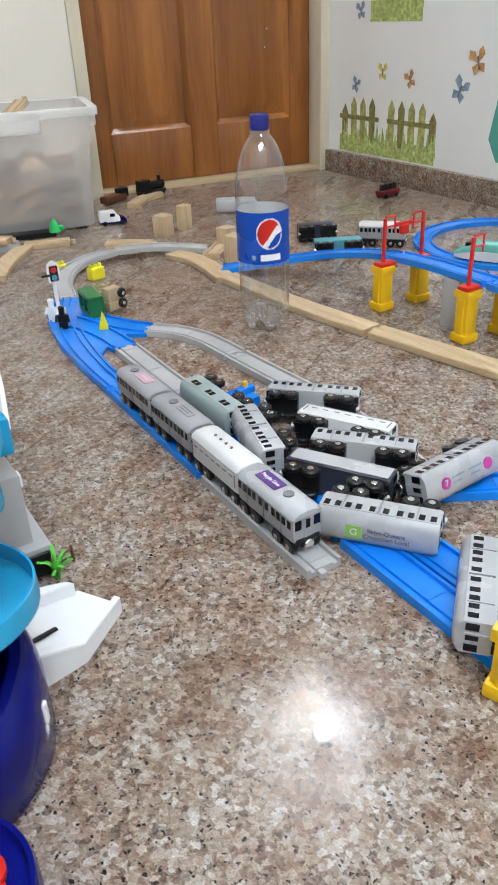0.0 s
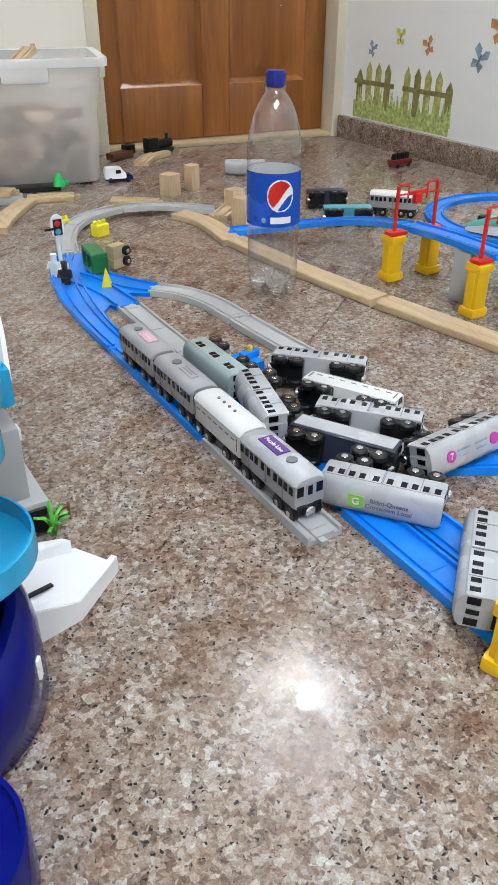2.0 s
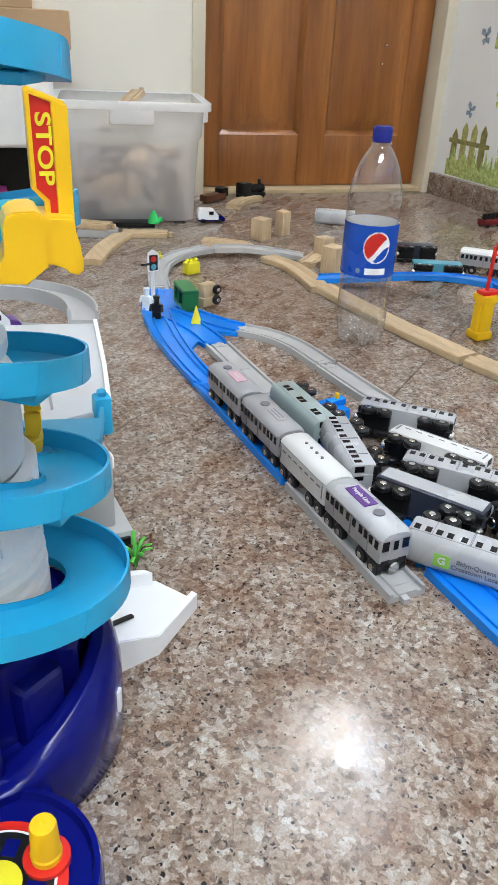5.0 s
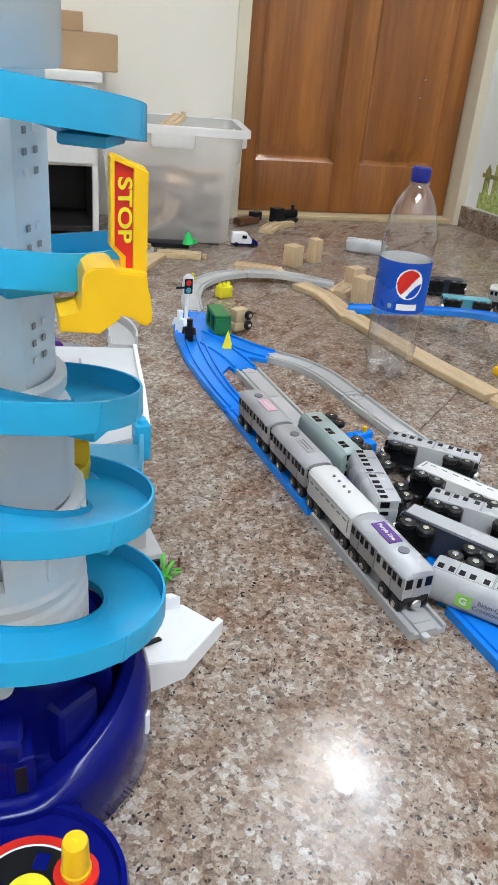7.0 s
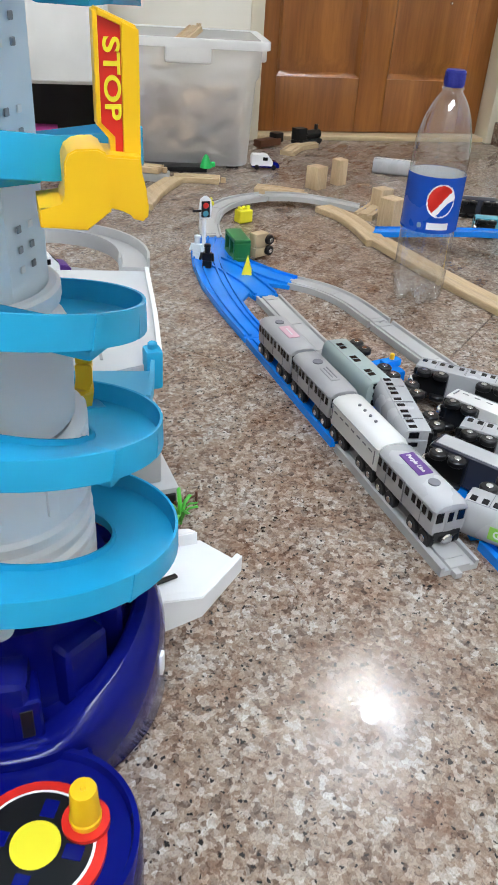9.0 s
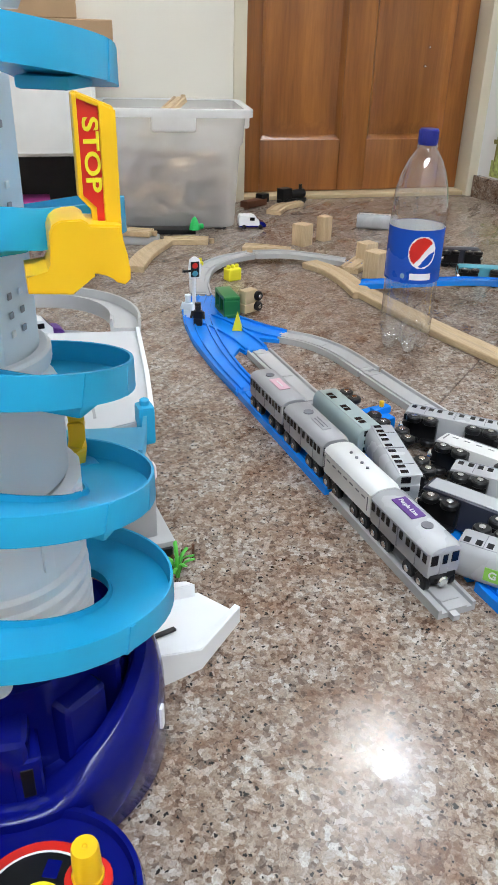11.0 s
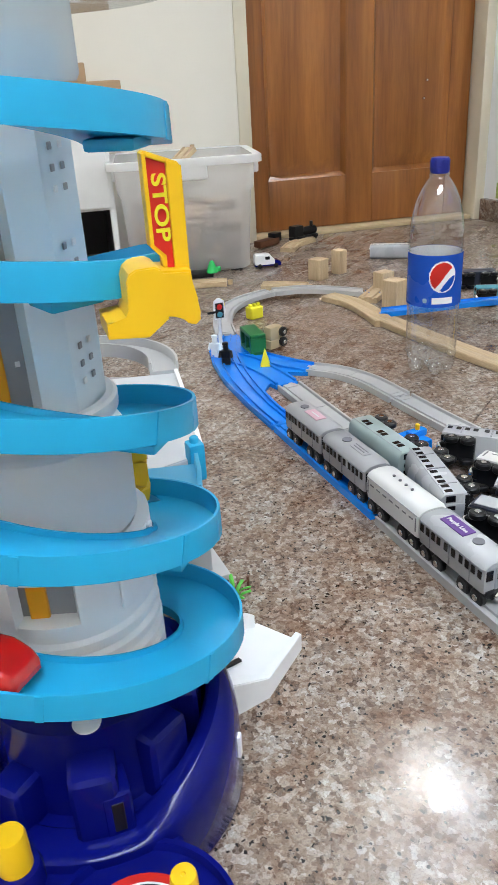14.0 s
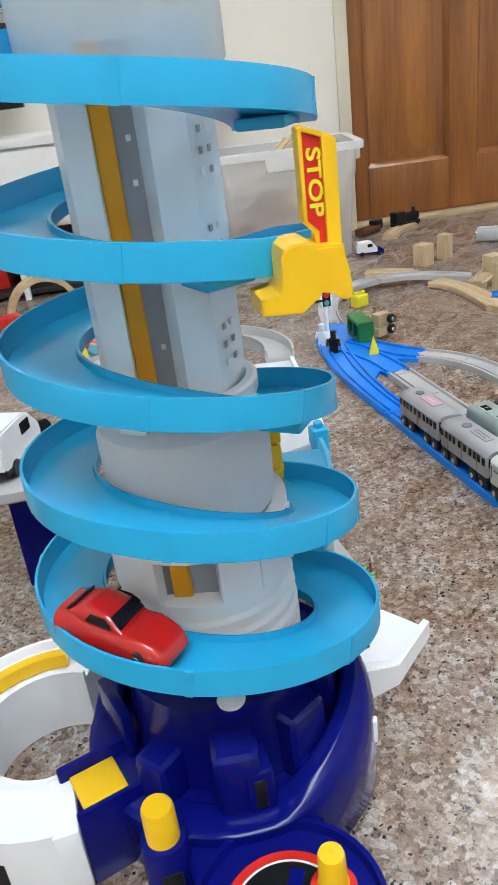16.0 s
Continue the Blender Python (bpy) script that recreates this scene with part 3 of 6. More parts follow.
# wooden rails
wooden_track([(0.735, 1.568), (0.752, 1.50), (0.748, 1.42), (0.735, 1.345)], "beech wooden curved toy track lying against a straight one", section=PLAINP)
wooden_track([(0.745, 1.355), (0.757, 1.16), (0.781, 0.977)], "long beech wooden straight toy track on the floor", section=PLAINP)
wooden_track([(0.782, 0.968), (0.803, 0.86), (0.823, 0.75), (0.845, 0.62)], "beech wooden straight toy track continuing the line", section=PLAINP)
wooden_track([(0.38, 1.64), (0.43, 1.735), (0.50, 1.83)], "beech wooden toy track lying loose near the bin", section=PLAINP)
wooden_track([(0.505, 1.845), (0.55, 1.835), (0.60, 1.815)], "short beech wooden toy track before the bin")
wooden_track([(0.40, 1.90), (0.43, 1.875), (0.475, 1.845)], "beech wooden toy track stacked on a gray piece", 8, 0.019)
solid("gray_track_piece", bx(-0.045, 0.045, -0.018, 0.018, 0, 0.018, 0.003), GRAY, pose(0.452, 1.862, 0, 0, 0, -20), "gray plastic toy track ramp lying by the bin", "toy track")
wooden_track([(0.655, 1.735), (0.69, 1.712), (0.735, 1.672)], "short beech wooden toy track lying loose")
wooden_track([(0.868, 2.05), (0.92, 2.11), (0.985, 2.145)], "beech wooden toy track lying before the door")
wooden_track([(0.79, 1.50), (0.83, 1.535), (0.87, 1.57)], "short beech wooden toy track beside a block")


def block(x, y, yaw, w, d, h):
    return solid("wooden_block", bx(-w / 2, w / 2, -d / 2, d / 2, 0, h, 0.0018), BEECH_Z, pose(x, y, 0, 0, 0, yaw), "plain beech wooden toy block standing upright", "toy block", "wooden blocks")


block(0.800, 1.738, 25, 0.034, 0.034, 0.048)
block(0.868, 1.762, 20, 0.026, 0.026, 0.056)
block(0.822, 1.450, 22, 0.036, 0.036, 0.055)
block(0.862, 1.555, 12, 0.034, 0.03, 0.045)

# ---- subway cars ----
SEC = [(-0.0162, 0.0180), (-0.0170, 0.0235), (-0.0170, 0.0425), (-0.0150, 0.0468), (-0.0100, 0.0494), (0, 0.0502), (0.0100, 0.0494), (0.0150, 0.0468), (0.0170, 0.0425), (0.0170, 0.0235), (0.0162, 0.0180)]
EAVE = 0.0425


def tube_along(rows, profile):
    bm = bmesh.new()
    lines = [[bm.verts.new((x, y * s, z + (dz if z > EAVE + 0.001 else 0))) for y, z in profile] for x, s, dz in rows]
    k = len(profile)
    for a, b in zip(lines, lines[1:]):
        for i in range(k):
            bm.faces.new((a[i], a[(i + 1) % k], b[(i + 1) % k], b[i]))
    bm.faces.new(lines[0][::-1]), bm.faces.new(lines[-1])
    return bm


def subway_car(m, side_mat, roof_mat, label, stripes=(), plan="windows", length=0.096):
    """A wooden-rail subway car: x along it, z up, wheels on z = 0."""
    t = thing("subway_car", m, label, "toy train car", "toy subway cars")
    h = length / 2
    f = length / 0.096
    part("body", tube_along([(-h, 0.93, 0), (-h + 0.0025, 1.0, 0), (h - 0.0025, 1.0, 0), (h, 0.93, 0)], [p for p in SEC if p[1] <= EAVE]), side_mat, t)
    part("roof", tube_along([(-h - 0.0006, 0.92, -0.0018), (-h + 0.004, 1.015, 0), (h - 0.004, 1.015, 0), (h + 0.0006, 0.92, -0.0018)], [(y, z - 0.0003) for y, z in SEC if z >= EAVE]), roof_mat, t)
    for sy in (-1, 1):
        y0, y1 = sorted((sy * 0.0167, sy * 0.0174))
        if plan == "windows":
            for i, x in enumerate((-0.0425, -0.0335, -0.0250, -0.0165, -0.0055, 0.0055, 0.0165, 0.0250, 0.0335, 0.0425)):
                part("window", bx(x * f - 0.0028, x * f + 0.0028, y0, y1, 0.0315, 0.0398, 0.0002, 1), GLASS_D, t)
            for x in (-0.0295, 0.0, 0.0295):
                for e in (-0.0050, 0.0050) if x == 0 else (0.0,):
                    part("door_seam", bx((x + e * 0.1) * f - 0.0003, (x + e * 0.1) * f + 0.0003, y0, y1, 0.0205, 0.0412), INK, t)
        elif plan == "pairs":
            for x in (-0.030, 0.0, 0.030):
                for e in (-0.0042, 0.0042):
                    part("window", bx(x * f + e - 0.0034, x * f + e + 0.0034, y0, y1, 0.0300, 0.0385, 0.0003, 1), GLASS_D, t)
        elif plan == "slots":
            for i in range(7):
                x = (-0.036 + i * 0.012) * f
                part("slot", bx(x - 0.0035, x + 0.0035, y0, y1, 0.0345, 0.0362, 0.0002, 1), INK, t)
            for x in (-0.044 * f, 0.044 * f):
                part("mark", bx(x - 0.0008, x + 0.0008, y0, y1, 0.024, 0.039, 0.0002, 1), INK, t)
        for z0, z1, mt in stripes:
            part("stripe", bx(-h + 0.003, h - 0.003, y0, y1, z0, z1, 0.0001, 1), mt, t)
        part("gutter", bx(-h + 0.002, h - 0.002, *sorted((sy * 0.0168, sy * 0.01765)), 0.0419, 0.0427, 0.0002, 1), GRAY_D, t)
    for sx in (-1, 1):
        x0, x1 = sorted((sx * (h - 0.0004), sx * (h + 0.0006)))
        for y in (-0.0105, 0.0105):
            part("end_window", bx(x0, x1, y - 0.0036, y + 0.0036, 0.0300, 0.0405, 0.0004, 1), GLASS_D, t)
        part("end_door", bx(x0, x1, -0.0045, 0.0045, 0.0195, 0.0415, 0.0004, 1), side_mat, t)
        part("end_door_window", bx(*sorted((sx * (h + 0.0004), sx * (h + 0.0010))), -0.0026, 0.0026, 0.0300, 0.0400, 0.0003, 1), GLASS_D, t)
        bog = part("bogie", bx(sx * 0.029 * f - 0.0178, sx * 0.029 * f + 0.0178, -0.0142, 0.0142, 0.0090, 0.0200, 0.0022, 2), BLACK, t, "black bogie")
        for ax in (-0.0098, 0.0098):
            for sy in (-1, 1):
                c = sx * 0.029 * f + ax
                part("wheel", rod((c, sy * 0.0095, 0.0087), (c, sy * 0.0162, 0.0087), 0.0087, 16), BLACK, bog)
                part("hub", rod((c, sy * 0.0160, 0.0087), (c, sy * 0.0174, 0.0087), 0.0034, 12), STEEL, bog, "chrome hub")
        part("end_sill", bx(*sorted((sx * (h - 0.004), sx * (h + 0.0008))), -0.0135, 0.0135, 0.0150, 0.0200, 0.0006, 1), BLACK, t)
        part("coupling", bx(*sorted((sx * (h - 0.008), sx * (h + 0.001))), -0.007, 0.007, 0.008, 0.0182, 0.0015, 1), BLACK, t)
        part("magnet", rod((sx * (h - 0.002), 0, 0.0122), (sx * (h + 0.0038), 0, 0.0122), 0.0056, 14), STEEL, t, "round chrome magnet coupling")
    return t


def roof_label(car, x, w, d, mat, bars=(), disc=None, word=None):
    """A printed sign on the roof, with plain bars for writing that cannot be read."""
    part("roof_label", bx(x - w / 2, x + w / 2, -d / 2, d / 2, 0.0497, 0.0506, 0.0001, 1), mat, car)
    for bx0, bw, by, bd, mt in bars:
        part("print_bar", bx(bx0 - bw / 2, bx0 + bw / 2, by - bd / 2, by + bd / 2, 0.0503, 0.0509, 0.0001, 1), mt, car)
    if disc:
        dx, r, mt = disc
        part("emblem", lathe([(0, 0.0497), (r, 0.0497), (r, 0.0508), (0, 0.0508)], 20, None, pose(dx, 0, 0)), mt, car)


RAIL = 0.0056                                    # wheels run in the grooves
c = subway_car(pose(0.372, 0.630, RAIL, 0, 0, -90), SILVER_D, SILVER, "silver toy subway car with a purple roof sign, heading the train")
roof_label(c, -0.012, 0.034, 0.015, PURPLE, [], (0.018, 0.0055, INK))
letters("roof_sign_word", "Purple Line", 0.0062, CARWHITE, c, pose(-0.012, 0, 0.0508))
c = subway_car(pose(0.373, 0.729, RAIL, 0, 0, -90), CARWHITE, CARWHITE, "white toy subway car with small round roof vents", (), "slots")
for i in range(4):
    part("roof_vent", lathe([(0, 0.049), (0.0017, 0.049), (0.0017, 0.0512), (0, 0.0512)], 10, None, pose(-0.021 + i * 0.011, 0, 0)), INK, c)
c = subway_car(pose(0.374, 0.832, RAIL, 0, 0, -90), SILVER_D, SILVER_D, "dull silver toy subway car with a faint roof print")
roof_label(c, 0.012, 0.03, 0.010, SILVER_D, [(0.010, 0.026, 0.003, 0.0014, INK), (0.010, 0.022, -0.001, 0.0014, INK)], (-0.018, 0.0058, INK))
c = subway_car(pose(0.375, 0.936, RAIL, 0, 0, -90), SILVER_D, SILVER_D, "dull silver toy subway car with a faded pink roof sign")
roof_label(c, 0.005, 0.032, 0.014, PINK, [(0.005, 0.018, 0, 0.002, CARWHITE)], (-0.024, 0.0055, INK))
LIE = 0.0174


def lying_car(x, y, yaw, roll, side, roof, label, z=0.0, tip=0.0, **kw):
    """A car tipped on its side, its long middle over (x, y)."""
    return subway_car(pose(x, y, z + LIE, 0, 0, yaw) @ pose(0, 0, 0, roll, tip, 0) @ pose(0, 0, -0.028), side, roof, label, **{"length": 0.112, **kw})


lying_car(0.4385, 0.868, -90, 90, SAGE, SAGE, "gray-green toy subway car on its side on the second track", 0.009, plan="pairs")
lying_car(0.437, 0.762, -105, 90, SILVER, SILVER, "silver toy subway car tipped on its side, windows up", 0.009)
lying_car(0.541, 0.803, -47, -94, SILVER, SILVER, "silver toy subway car on its side showing black wheels", 0.008)
lying_car(0.524, 0.720, -62, -94, CARWHITE, CARWHITE, "white toy subway car on its side showing black wheels", 0.008, plan="slots")
lying_car(0.508, 0.668, -50, -94, SILVER, SILVER, "silver toy subway car on its side with a round mark", 0.009)
c = lying_car(0.454, 0.640, -60, -92, CARNAVY, CARWHITE, "dark toy subway car with white stripe tipped over", 0.010, plan="plain", stripes=((0.0215, 0.0420, SILVER),))
c = lying_car(0.441, 0.561, -53, 90, SILVER, SILVER, "silver toy subway car on its side with green line sign", 0.009)
part("line_sign", bx(-0.028, -0.013, -0.0085, 0.0045, 0.0497, 0.0507, 0.0001, 1), GREENL, c, "lime green square line sign")
letters("line_letter", "G", 0.010, CARWHITE, c, pose(-0.0205, -0.002, 0.0509))
letters("destination", "Bklyn-Queens\nCrosstown Local", 0.0062, INK, c, pose(0.010, -0.0015, 0.0506))
c = lying_car(0.553, 0.583, 4, 72, SILVER, SILVER, "silver toy subway car on its side with magenta line signs", 0.013)
for x in (-0.031, 0.031):
    part("line_sign", lathe([(0, 0.0494), (0.0062, 0.0494), (0.0062, 0.0507), (0, 0.0507)], 20, None, pose(x, 0, 0)), MAGENTA, c, "round magenta line sign")
letters("line_number", "7", 0.009, CARWHITE, c, pose(-0.031, 0, 0.0509))
for y, w in ((0.003, 0.018), (-0.003, 0.014)):
    for x in (-0.013, 0.012):
        part("print_bar", bx(x - w / 2, x + w / 2, y - 0.0011, y + 0.0011, 0.0499, 0.0505, 0.0001, 1), BUTB, c)
lying_car(0.444, 0.436, -139, 90, SILVER, SILVER, "pale silver toy subway car on its side, windows up", 0.009)
pier_with_gantry(0.400, 0.368, 0.066, 20, False)

# ---- the spiral tower ----
AX, AY = 0.014, 0.553
tower = thing("spiral_car_tower", pose(AX, AY, 0), "tall toy car tower with sky-blue spiral ramp on a navy base", "toy tower")
PITCH, RIM0 = 0.0697, 0.1432
WIDE = [(-1, 0.107), (0, 0.1064), (1, 0.097), (2, 0.0885), (6, 0.0885)]
SAG = [(-0.3, -0.005), (0, -0.004), (0.3, -0.002), (1.0, 0.001), (1.25, 0.005), (1.5, 0.004), (2.0, 0.001), (2.3, 0.005), (2.6, 0.008), (2.85, 0.017), (2.98, 0.014), (3.1, 0.007), (3.2, 0.006), (3.6, 0.006), (4, 0.008), (6, 0.008)]
LEAN = [(0, 1.0), (1, 1.0), (2, 0.8), (3, 0.5), (4, 0.1), (6, 0.1)]


def spiral_point(u):
    """Outer rim at turn u; it climbs clockwise as seen from above and leans a little to the back."""
    r = float(np.interp(u, [a for a, _ in WIDE], [b for _, b in WIDE]))
    ph = -0.5 - math.tau * u
    lean = float(np.interp(u, [a for a, _ in LEAN], [b for _, b in LEAN]))
    dz = float(np.interp(u, [a for a, _ in SAG], [b for _, b in SAG]))
    return Vector((0.001 + r * math.cos(ph), 0.010 + r * math.sin(ph), RIM0 + PITCH * u + dz - lean * (0.0078 * math.cos(ph) + 0.0118 * math.sin(ph))))


RAMP = [(-0.041, -0.0165), (-0.041, -0.0095), (-0.0395, -0.0095), (-0.0385, -0.0125), (-0.0028, -0.0125), (-0.0018, 0.0), (-0.0002, 0.0), (0.0, -0.0008), (0.0002, -0.0165)]


def spiral(u0, u1, name, n=60):
    k = max(6, int(n * (u1 - u0)))
    line = [spiral_point(u1 + (u0 - u1) * i / k) for i in range(k + 1)]
    return part(name, sweep(RAMP, line), SKY, tower, "sky-blue plastic ramp")


spiral(-0.27, 1.0, "lowest_ramp")
spiral(1.0, 2.0, "second_ramp")
spiral(2.0, 3.0, "third_ramp")
spiral(3.0, 3.66, "fourth_ramp")
spiral(3.955, 4.60, "top_ramp")
for u in (0.22, 0.47, 0.72, 1.22, 1.47, 1.72, 2.22, 2.47, 2.72, 3.22, 3.47, 4.2, 4.45, 0.07, 1.07, 2.07, 4.0):
    p = spiral_point(u)
    q = spiral_point(u + 0.004)
    d = (p - q).normalized()
    part("ramp_joint", sweep([(-0.001, -0.0168), (-0.001, -0.0004), (0.0006, -0.0004), (0.0006, -0.0168)], [p - d * 0.0022, p + d * 0.0022]), SKY, tower)
for u in (0.05, 1.05, 2.05, 3.13, 4.03):
    p = spiral_point(u)
    a = math.degrees(math.atan2(p.y, p.x))
    part("ramp_clip", bx(-0.03, -0.006, -0.014, 0.012, -0.021, -0.0155, 0.002, 2), SKY, tower, "blue clip under the ramp", pose(p.x, p.y, p.z, 0, 0, a))

# base
bm = lathe([(0, 0.0), (0.094, 0.0), (0.0965, 0.004), (0.0965, 0.045), (0.0963, 0.055), (0.0948, 0.066), (0.0915, 0.0755), (0.087, 0.081), (0.0855, 0.0825), (0.0785, 0.0828), (0.0765, 0.0812), (0.0745, 0.076), (0.0725, 0.058), (0.069, 0.052), (0.064, 0.053), (0.061, 0.108), (0, 0.108)], 72)
for v in bm.verts:
    r = math.hypot(v.co.x, v.co.y)
    if r > 0.0615 and v.co.z > 0.046:
        side = (math.degrees(math.atan2(v.co.y, v.co.x)) + 105 + 180) % 360 - 180            # degrees from the front; the left is open
        up = min(1, max(0, (side - 22) / 52)) if side > 0 else min(1, max(0, (-side - 95) / 20))
        v.co.z = 0.046 + (v.co.z - 0.046) * (0.10 + 0.90 * up ** 0.8)
part("base", bm, NAVY, tower, "glossy navy base with a rim falling to the front")
# black plate on the block's face, in place of a shaded slot
part("front_slot", bx(0.0842, 0.0850, -0.0035, 0.0035, 0.052, 0.074, 0.0004, 1), BLACK, tower, "", pose(0, 0, 0, 0, 0, -92))
part("slot_block", bx(0.05, 0.0845, -0.009, 0.009, 0.03, 0.080, 0.004, 3), NAVY, tower, "", pose(0, 0, 0, 0, 0, -92))
part("step", bx(0.05, 0.090, -0.016, 0.016, 0.03, 0.062, 0.006, 3), NAVY, tower, "", pose(0, 0, 0, 0, 0, -58))
for a, w, r0, r1, h in ((-60, 0.016, 0.048, 0.074, 0.094), (-100, 0.014, 0.048, 0.084, 0.094), (-20, 0.02, 0.046, 0.072, 0.094), (30, 0.02, 0.046, 0.072, 0.09), (-140, 0.012, 0.05, 0.082, 0.080)):
    part("buttress", bx(r0, r1, -w, w, 0.03, h, 0.007, 3), NAVY, tower, "", pose(0, 0, 0, 0, 0, a))
part("dial_housing", lathe([(0, 0), (0.054, 0), (0.054, 0.040), (0.0525, 0.0455), (0.0495, 0.0455), (0.048, 0.0405), (0, 0.0405)], 56, None, pose(-0.008, -0.140, 0)), NAVY, tower)
part("neck", bx(-0.052, 0.030, -0.15, -0.06, 0.0, 0.040, 0.006, 3), NAVY, tower)
dl = part("dial", lathe([(0, 0.040), (0.036, 0.040), (0.036, 0.0445), (0, 0.0445)], 48, None, pose(-0.009, -0.144, 0)), RED, tower, "red-rimmed round dial")
part("white_ring", lathe([(0.0, 0.0440), (0.0305, 0.0440), (0.0305, 0.0448), (0, 0.0448)], 48, None, pose(-0.009, -0.144, 0)), WHITE, dl)
part("black_disc", lathe([(0.0, 0.0440), (0.029, 0.0440), (0.029, 0.0451), (0, 0.0451)], 48, None, pose(-0.009, -0.144, 0)), BLACK, dl)
for a in (60, 150, 240, 330):
    part("blue_patch", bx(0.015, 0.025, -0.004, 0.004, 0.0448, 0.0454, 0.0002, 1), NAVY, dl, "", pose(-0.009, -0.144, 0, 0, 0, a))
part("yellow_centre", lathe([(0.0, 0.0440), (0.0128, 0.0440), (0.0128, 0.0456), (0, 0.0458)], 32, None, pose(-0.009, -0.144, 0)), LEMON, dl)
KN = [(0, 0), (0.0082, 0), (0.0085, 0.004), (0.0078, 0.005), (0.0072, 0.024), (0.0066, 0.026), (0.0015, 0.0262), (0.001, 0.0255), (0, 0.0255)]
k1 = part("crank_disc", lathe([(0, 0.043), (0.0125, 0.043), (0.0125, 0.0475), (0, 0.0475)], 24, None, pose(0.0175, -0.140, 0)), RED, tower)
part("knob", lathe(KN, 24, None, pose(0.0175, -0.140, 0.0475)), YELLOW, k1, "yellow crank knob")
# the clip's white colour stands in for a glint at the base's edge
part("base_clip", bx(0.0945, 0.0985, -0.003, 0.003, 0.034, 0.052, 0.0012, 2), WHITE, tower, "small white clip that puts a glint on the base", pose(0, 0, 0, 0, 0, -30))
k2 = part("button_post", lathe([(0, 0), (0.0145, 0), (0.0145, 0.050), (0.013, 0.054), (0, 0.054)], 28, None, pose(-0.062, -0.082, 0)), NAVY, tower)
part("button", lathe([(0, 0), (0.0097, 0), (0.0094, 0.023), (0.0084, 0.0255), (0, 0.0258)], 24, None, pose(-0.062, -0.082, 0.053)), YELLOW, k2, "yellow push button")
part("button_print", bx(-0.006, 0.006, -0.0150, -0.0143, 0.018, 0.040, 0.0004, 1), BLACK, k2, "", pose(-0.062, -0.082, 0, 0, 0, 0))
CH = pose(-0.085, -0.030, 0, 0, 0, 14)
part("channel", bx(-0.030, 0.045, -0.0165, 0.0165, 0.0, 0.046, 0.003, 2), NAVY, tower, "", CH)
part("channel_wall", bx(-0.028, 0.048, -0.0205, -0.0165, 0.0, 0.060, 0.002, 2), NAVY, tower, "", CH)
part("channel_wall", bx(-0.028, 0.040, 0.0165, 0.0205, 0.0, 0.062, 0.002, 2), NAVY, tower, "", CH)
part("channel_back", bx(-0.004, 0.004, -0.022, 0.022, 0.0, 0.086, 0.003, 2), NAVY, tower, "", pose(-0.073, 0.004, 0, 0, 0, 14))
part("channel_slope", sweep([(-0.016, -0.004), (-0.016, 0.0), (0.016, 0.0), (0.016, -0.004)], [(0.004, 0, 0.050), (0.034, 0, 0.054), (0.046, 0, 0.064)]), NAVY, tower, "", CH)
part("flap", bx(-0.0145, 0.0145, -0.0150, 0.0150, 0.0490, 0.0525, 0.001, 2), YELLOW, tower, "square yellow flap", pose(-0.0925, -0.031, 0.002, 0, 0, 14))
part("white_tip", lathe([(0, 0.1240), (0.0015, 0.1242), (0.0075, 0.1275), (0.008, 0.129), (0, 0.129)], 20, None, pose(-0.010, -0.074, 0)), WHITE, tower, "white underside boss of the ramp")
part("gate", bx(-0.002, 0.002, -0.006, 0.006, 0.05, 0.068, 0.001, 1), YELLOW, tower, "", pose(-0.052, -0.028, 0, 0, 0, 20))

# drums, column
rib = [(0, 0.092), (0.0555, 0.092), (0.0555, 0.124)]
for k in range(4):
    z = 0.124 + 0.0105 * k
    rib += [(0.0555 - 0.0006 * k, z), (0.0525 - 0.0006 * k, z + 0.0012), (0.0525 - 0.0006 * k, z + 0.0040), (0.0552 - 0.0006 * k, z + 0.0052), (0.0555 - 0.0006 * k, z + 0.0100)]
rib += [(0.0535, 0.1695), (0.050, 0.1710), (0, 0.1710)]
part("ribbed_drum", lathe(rib, 48), WHITE, tower, "white ribbed drum")
WALLP = [(-0.004, 0.169), (-0.004, 0.208), (0.004, 0.208), (0.004, 0.169)]
part("gallery_wall", sweep(WALLP, [(0.051 * math.cos(radians(a)), 0.051 * math.sin(radians(a)), 0) for a in range(-92, 231, 7)]), WHITE, tower, "white curved wall with a doorway")
part("gallery_lintel", sweep([(-0.004, 0.199), (-0.004, 0.208), (0.004, 0.208), (0.004, 0.199)], [(0.051 * math.cos(radians(a)), 0.051 * math.sin(radians(a)), 0) for a in range(-130, -91, 6)]), WHITE, tower)
for a in (-62, -28, 10):
    part("pilaster", bx(0.054, 0.0570, -0.0035, 0.0035, 0.170, 0.206, 0.0012, 2), WHITE, tower, "", pose(0, 0, 0, 0, 0, a))
part("doorway_back", bx(0.038, 0.042, -0.018, 0.018, 0.168, 0.206, 0.0005, 1), GRAY_D, tower, "gray panel in the doorway", pose(0, 0, 0, 0, 0, -110))
part("doorway_strip", bx(0.041, 0.0450, -0.012, -0.001, 0.168, 0.206, 0.0008, 1), ORANGE, tower, "orange strip in the doorway", pose(0, 0, 0, 0, 0, -110))
part("core", lathe([(0, 0.13), (0.014, 0.13), (0.014, 0.21), (0, 0.21)], 24), GRAY_D, tower)
part("smooth_drum", lathe([(0, 0.210), (0.047, 0.210), (0.0485, 0.212), (0.0490, 0.232), (0.0490, 0.262), (0.047, 0.266), (0.043, 0.268), (0, 0.268)], 48), MILKY, tower, "milky white drum")
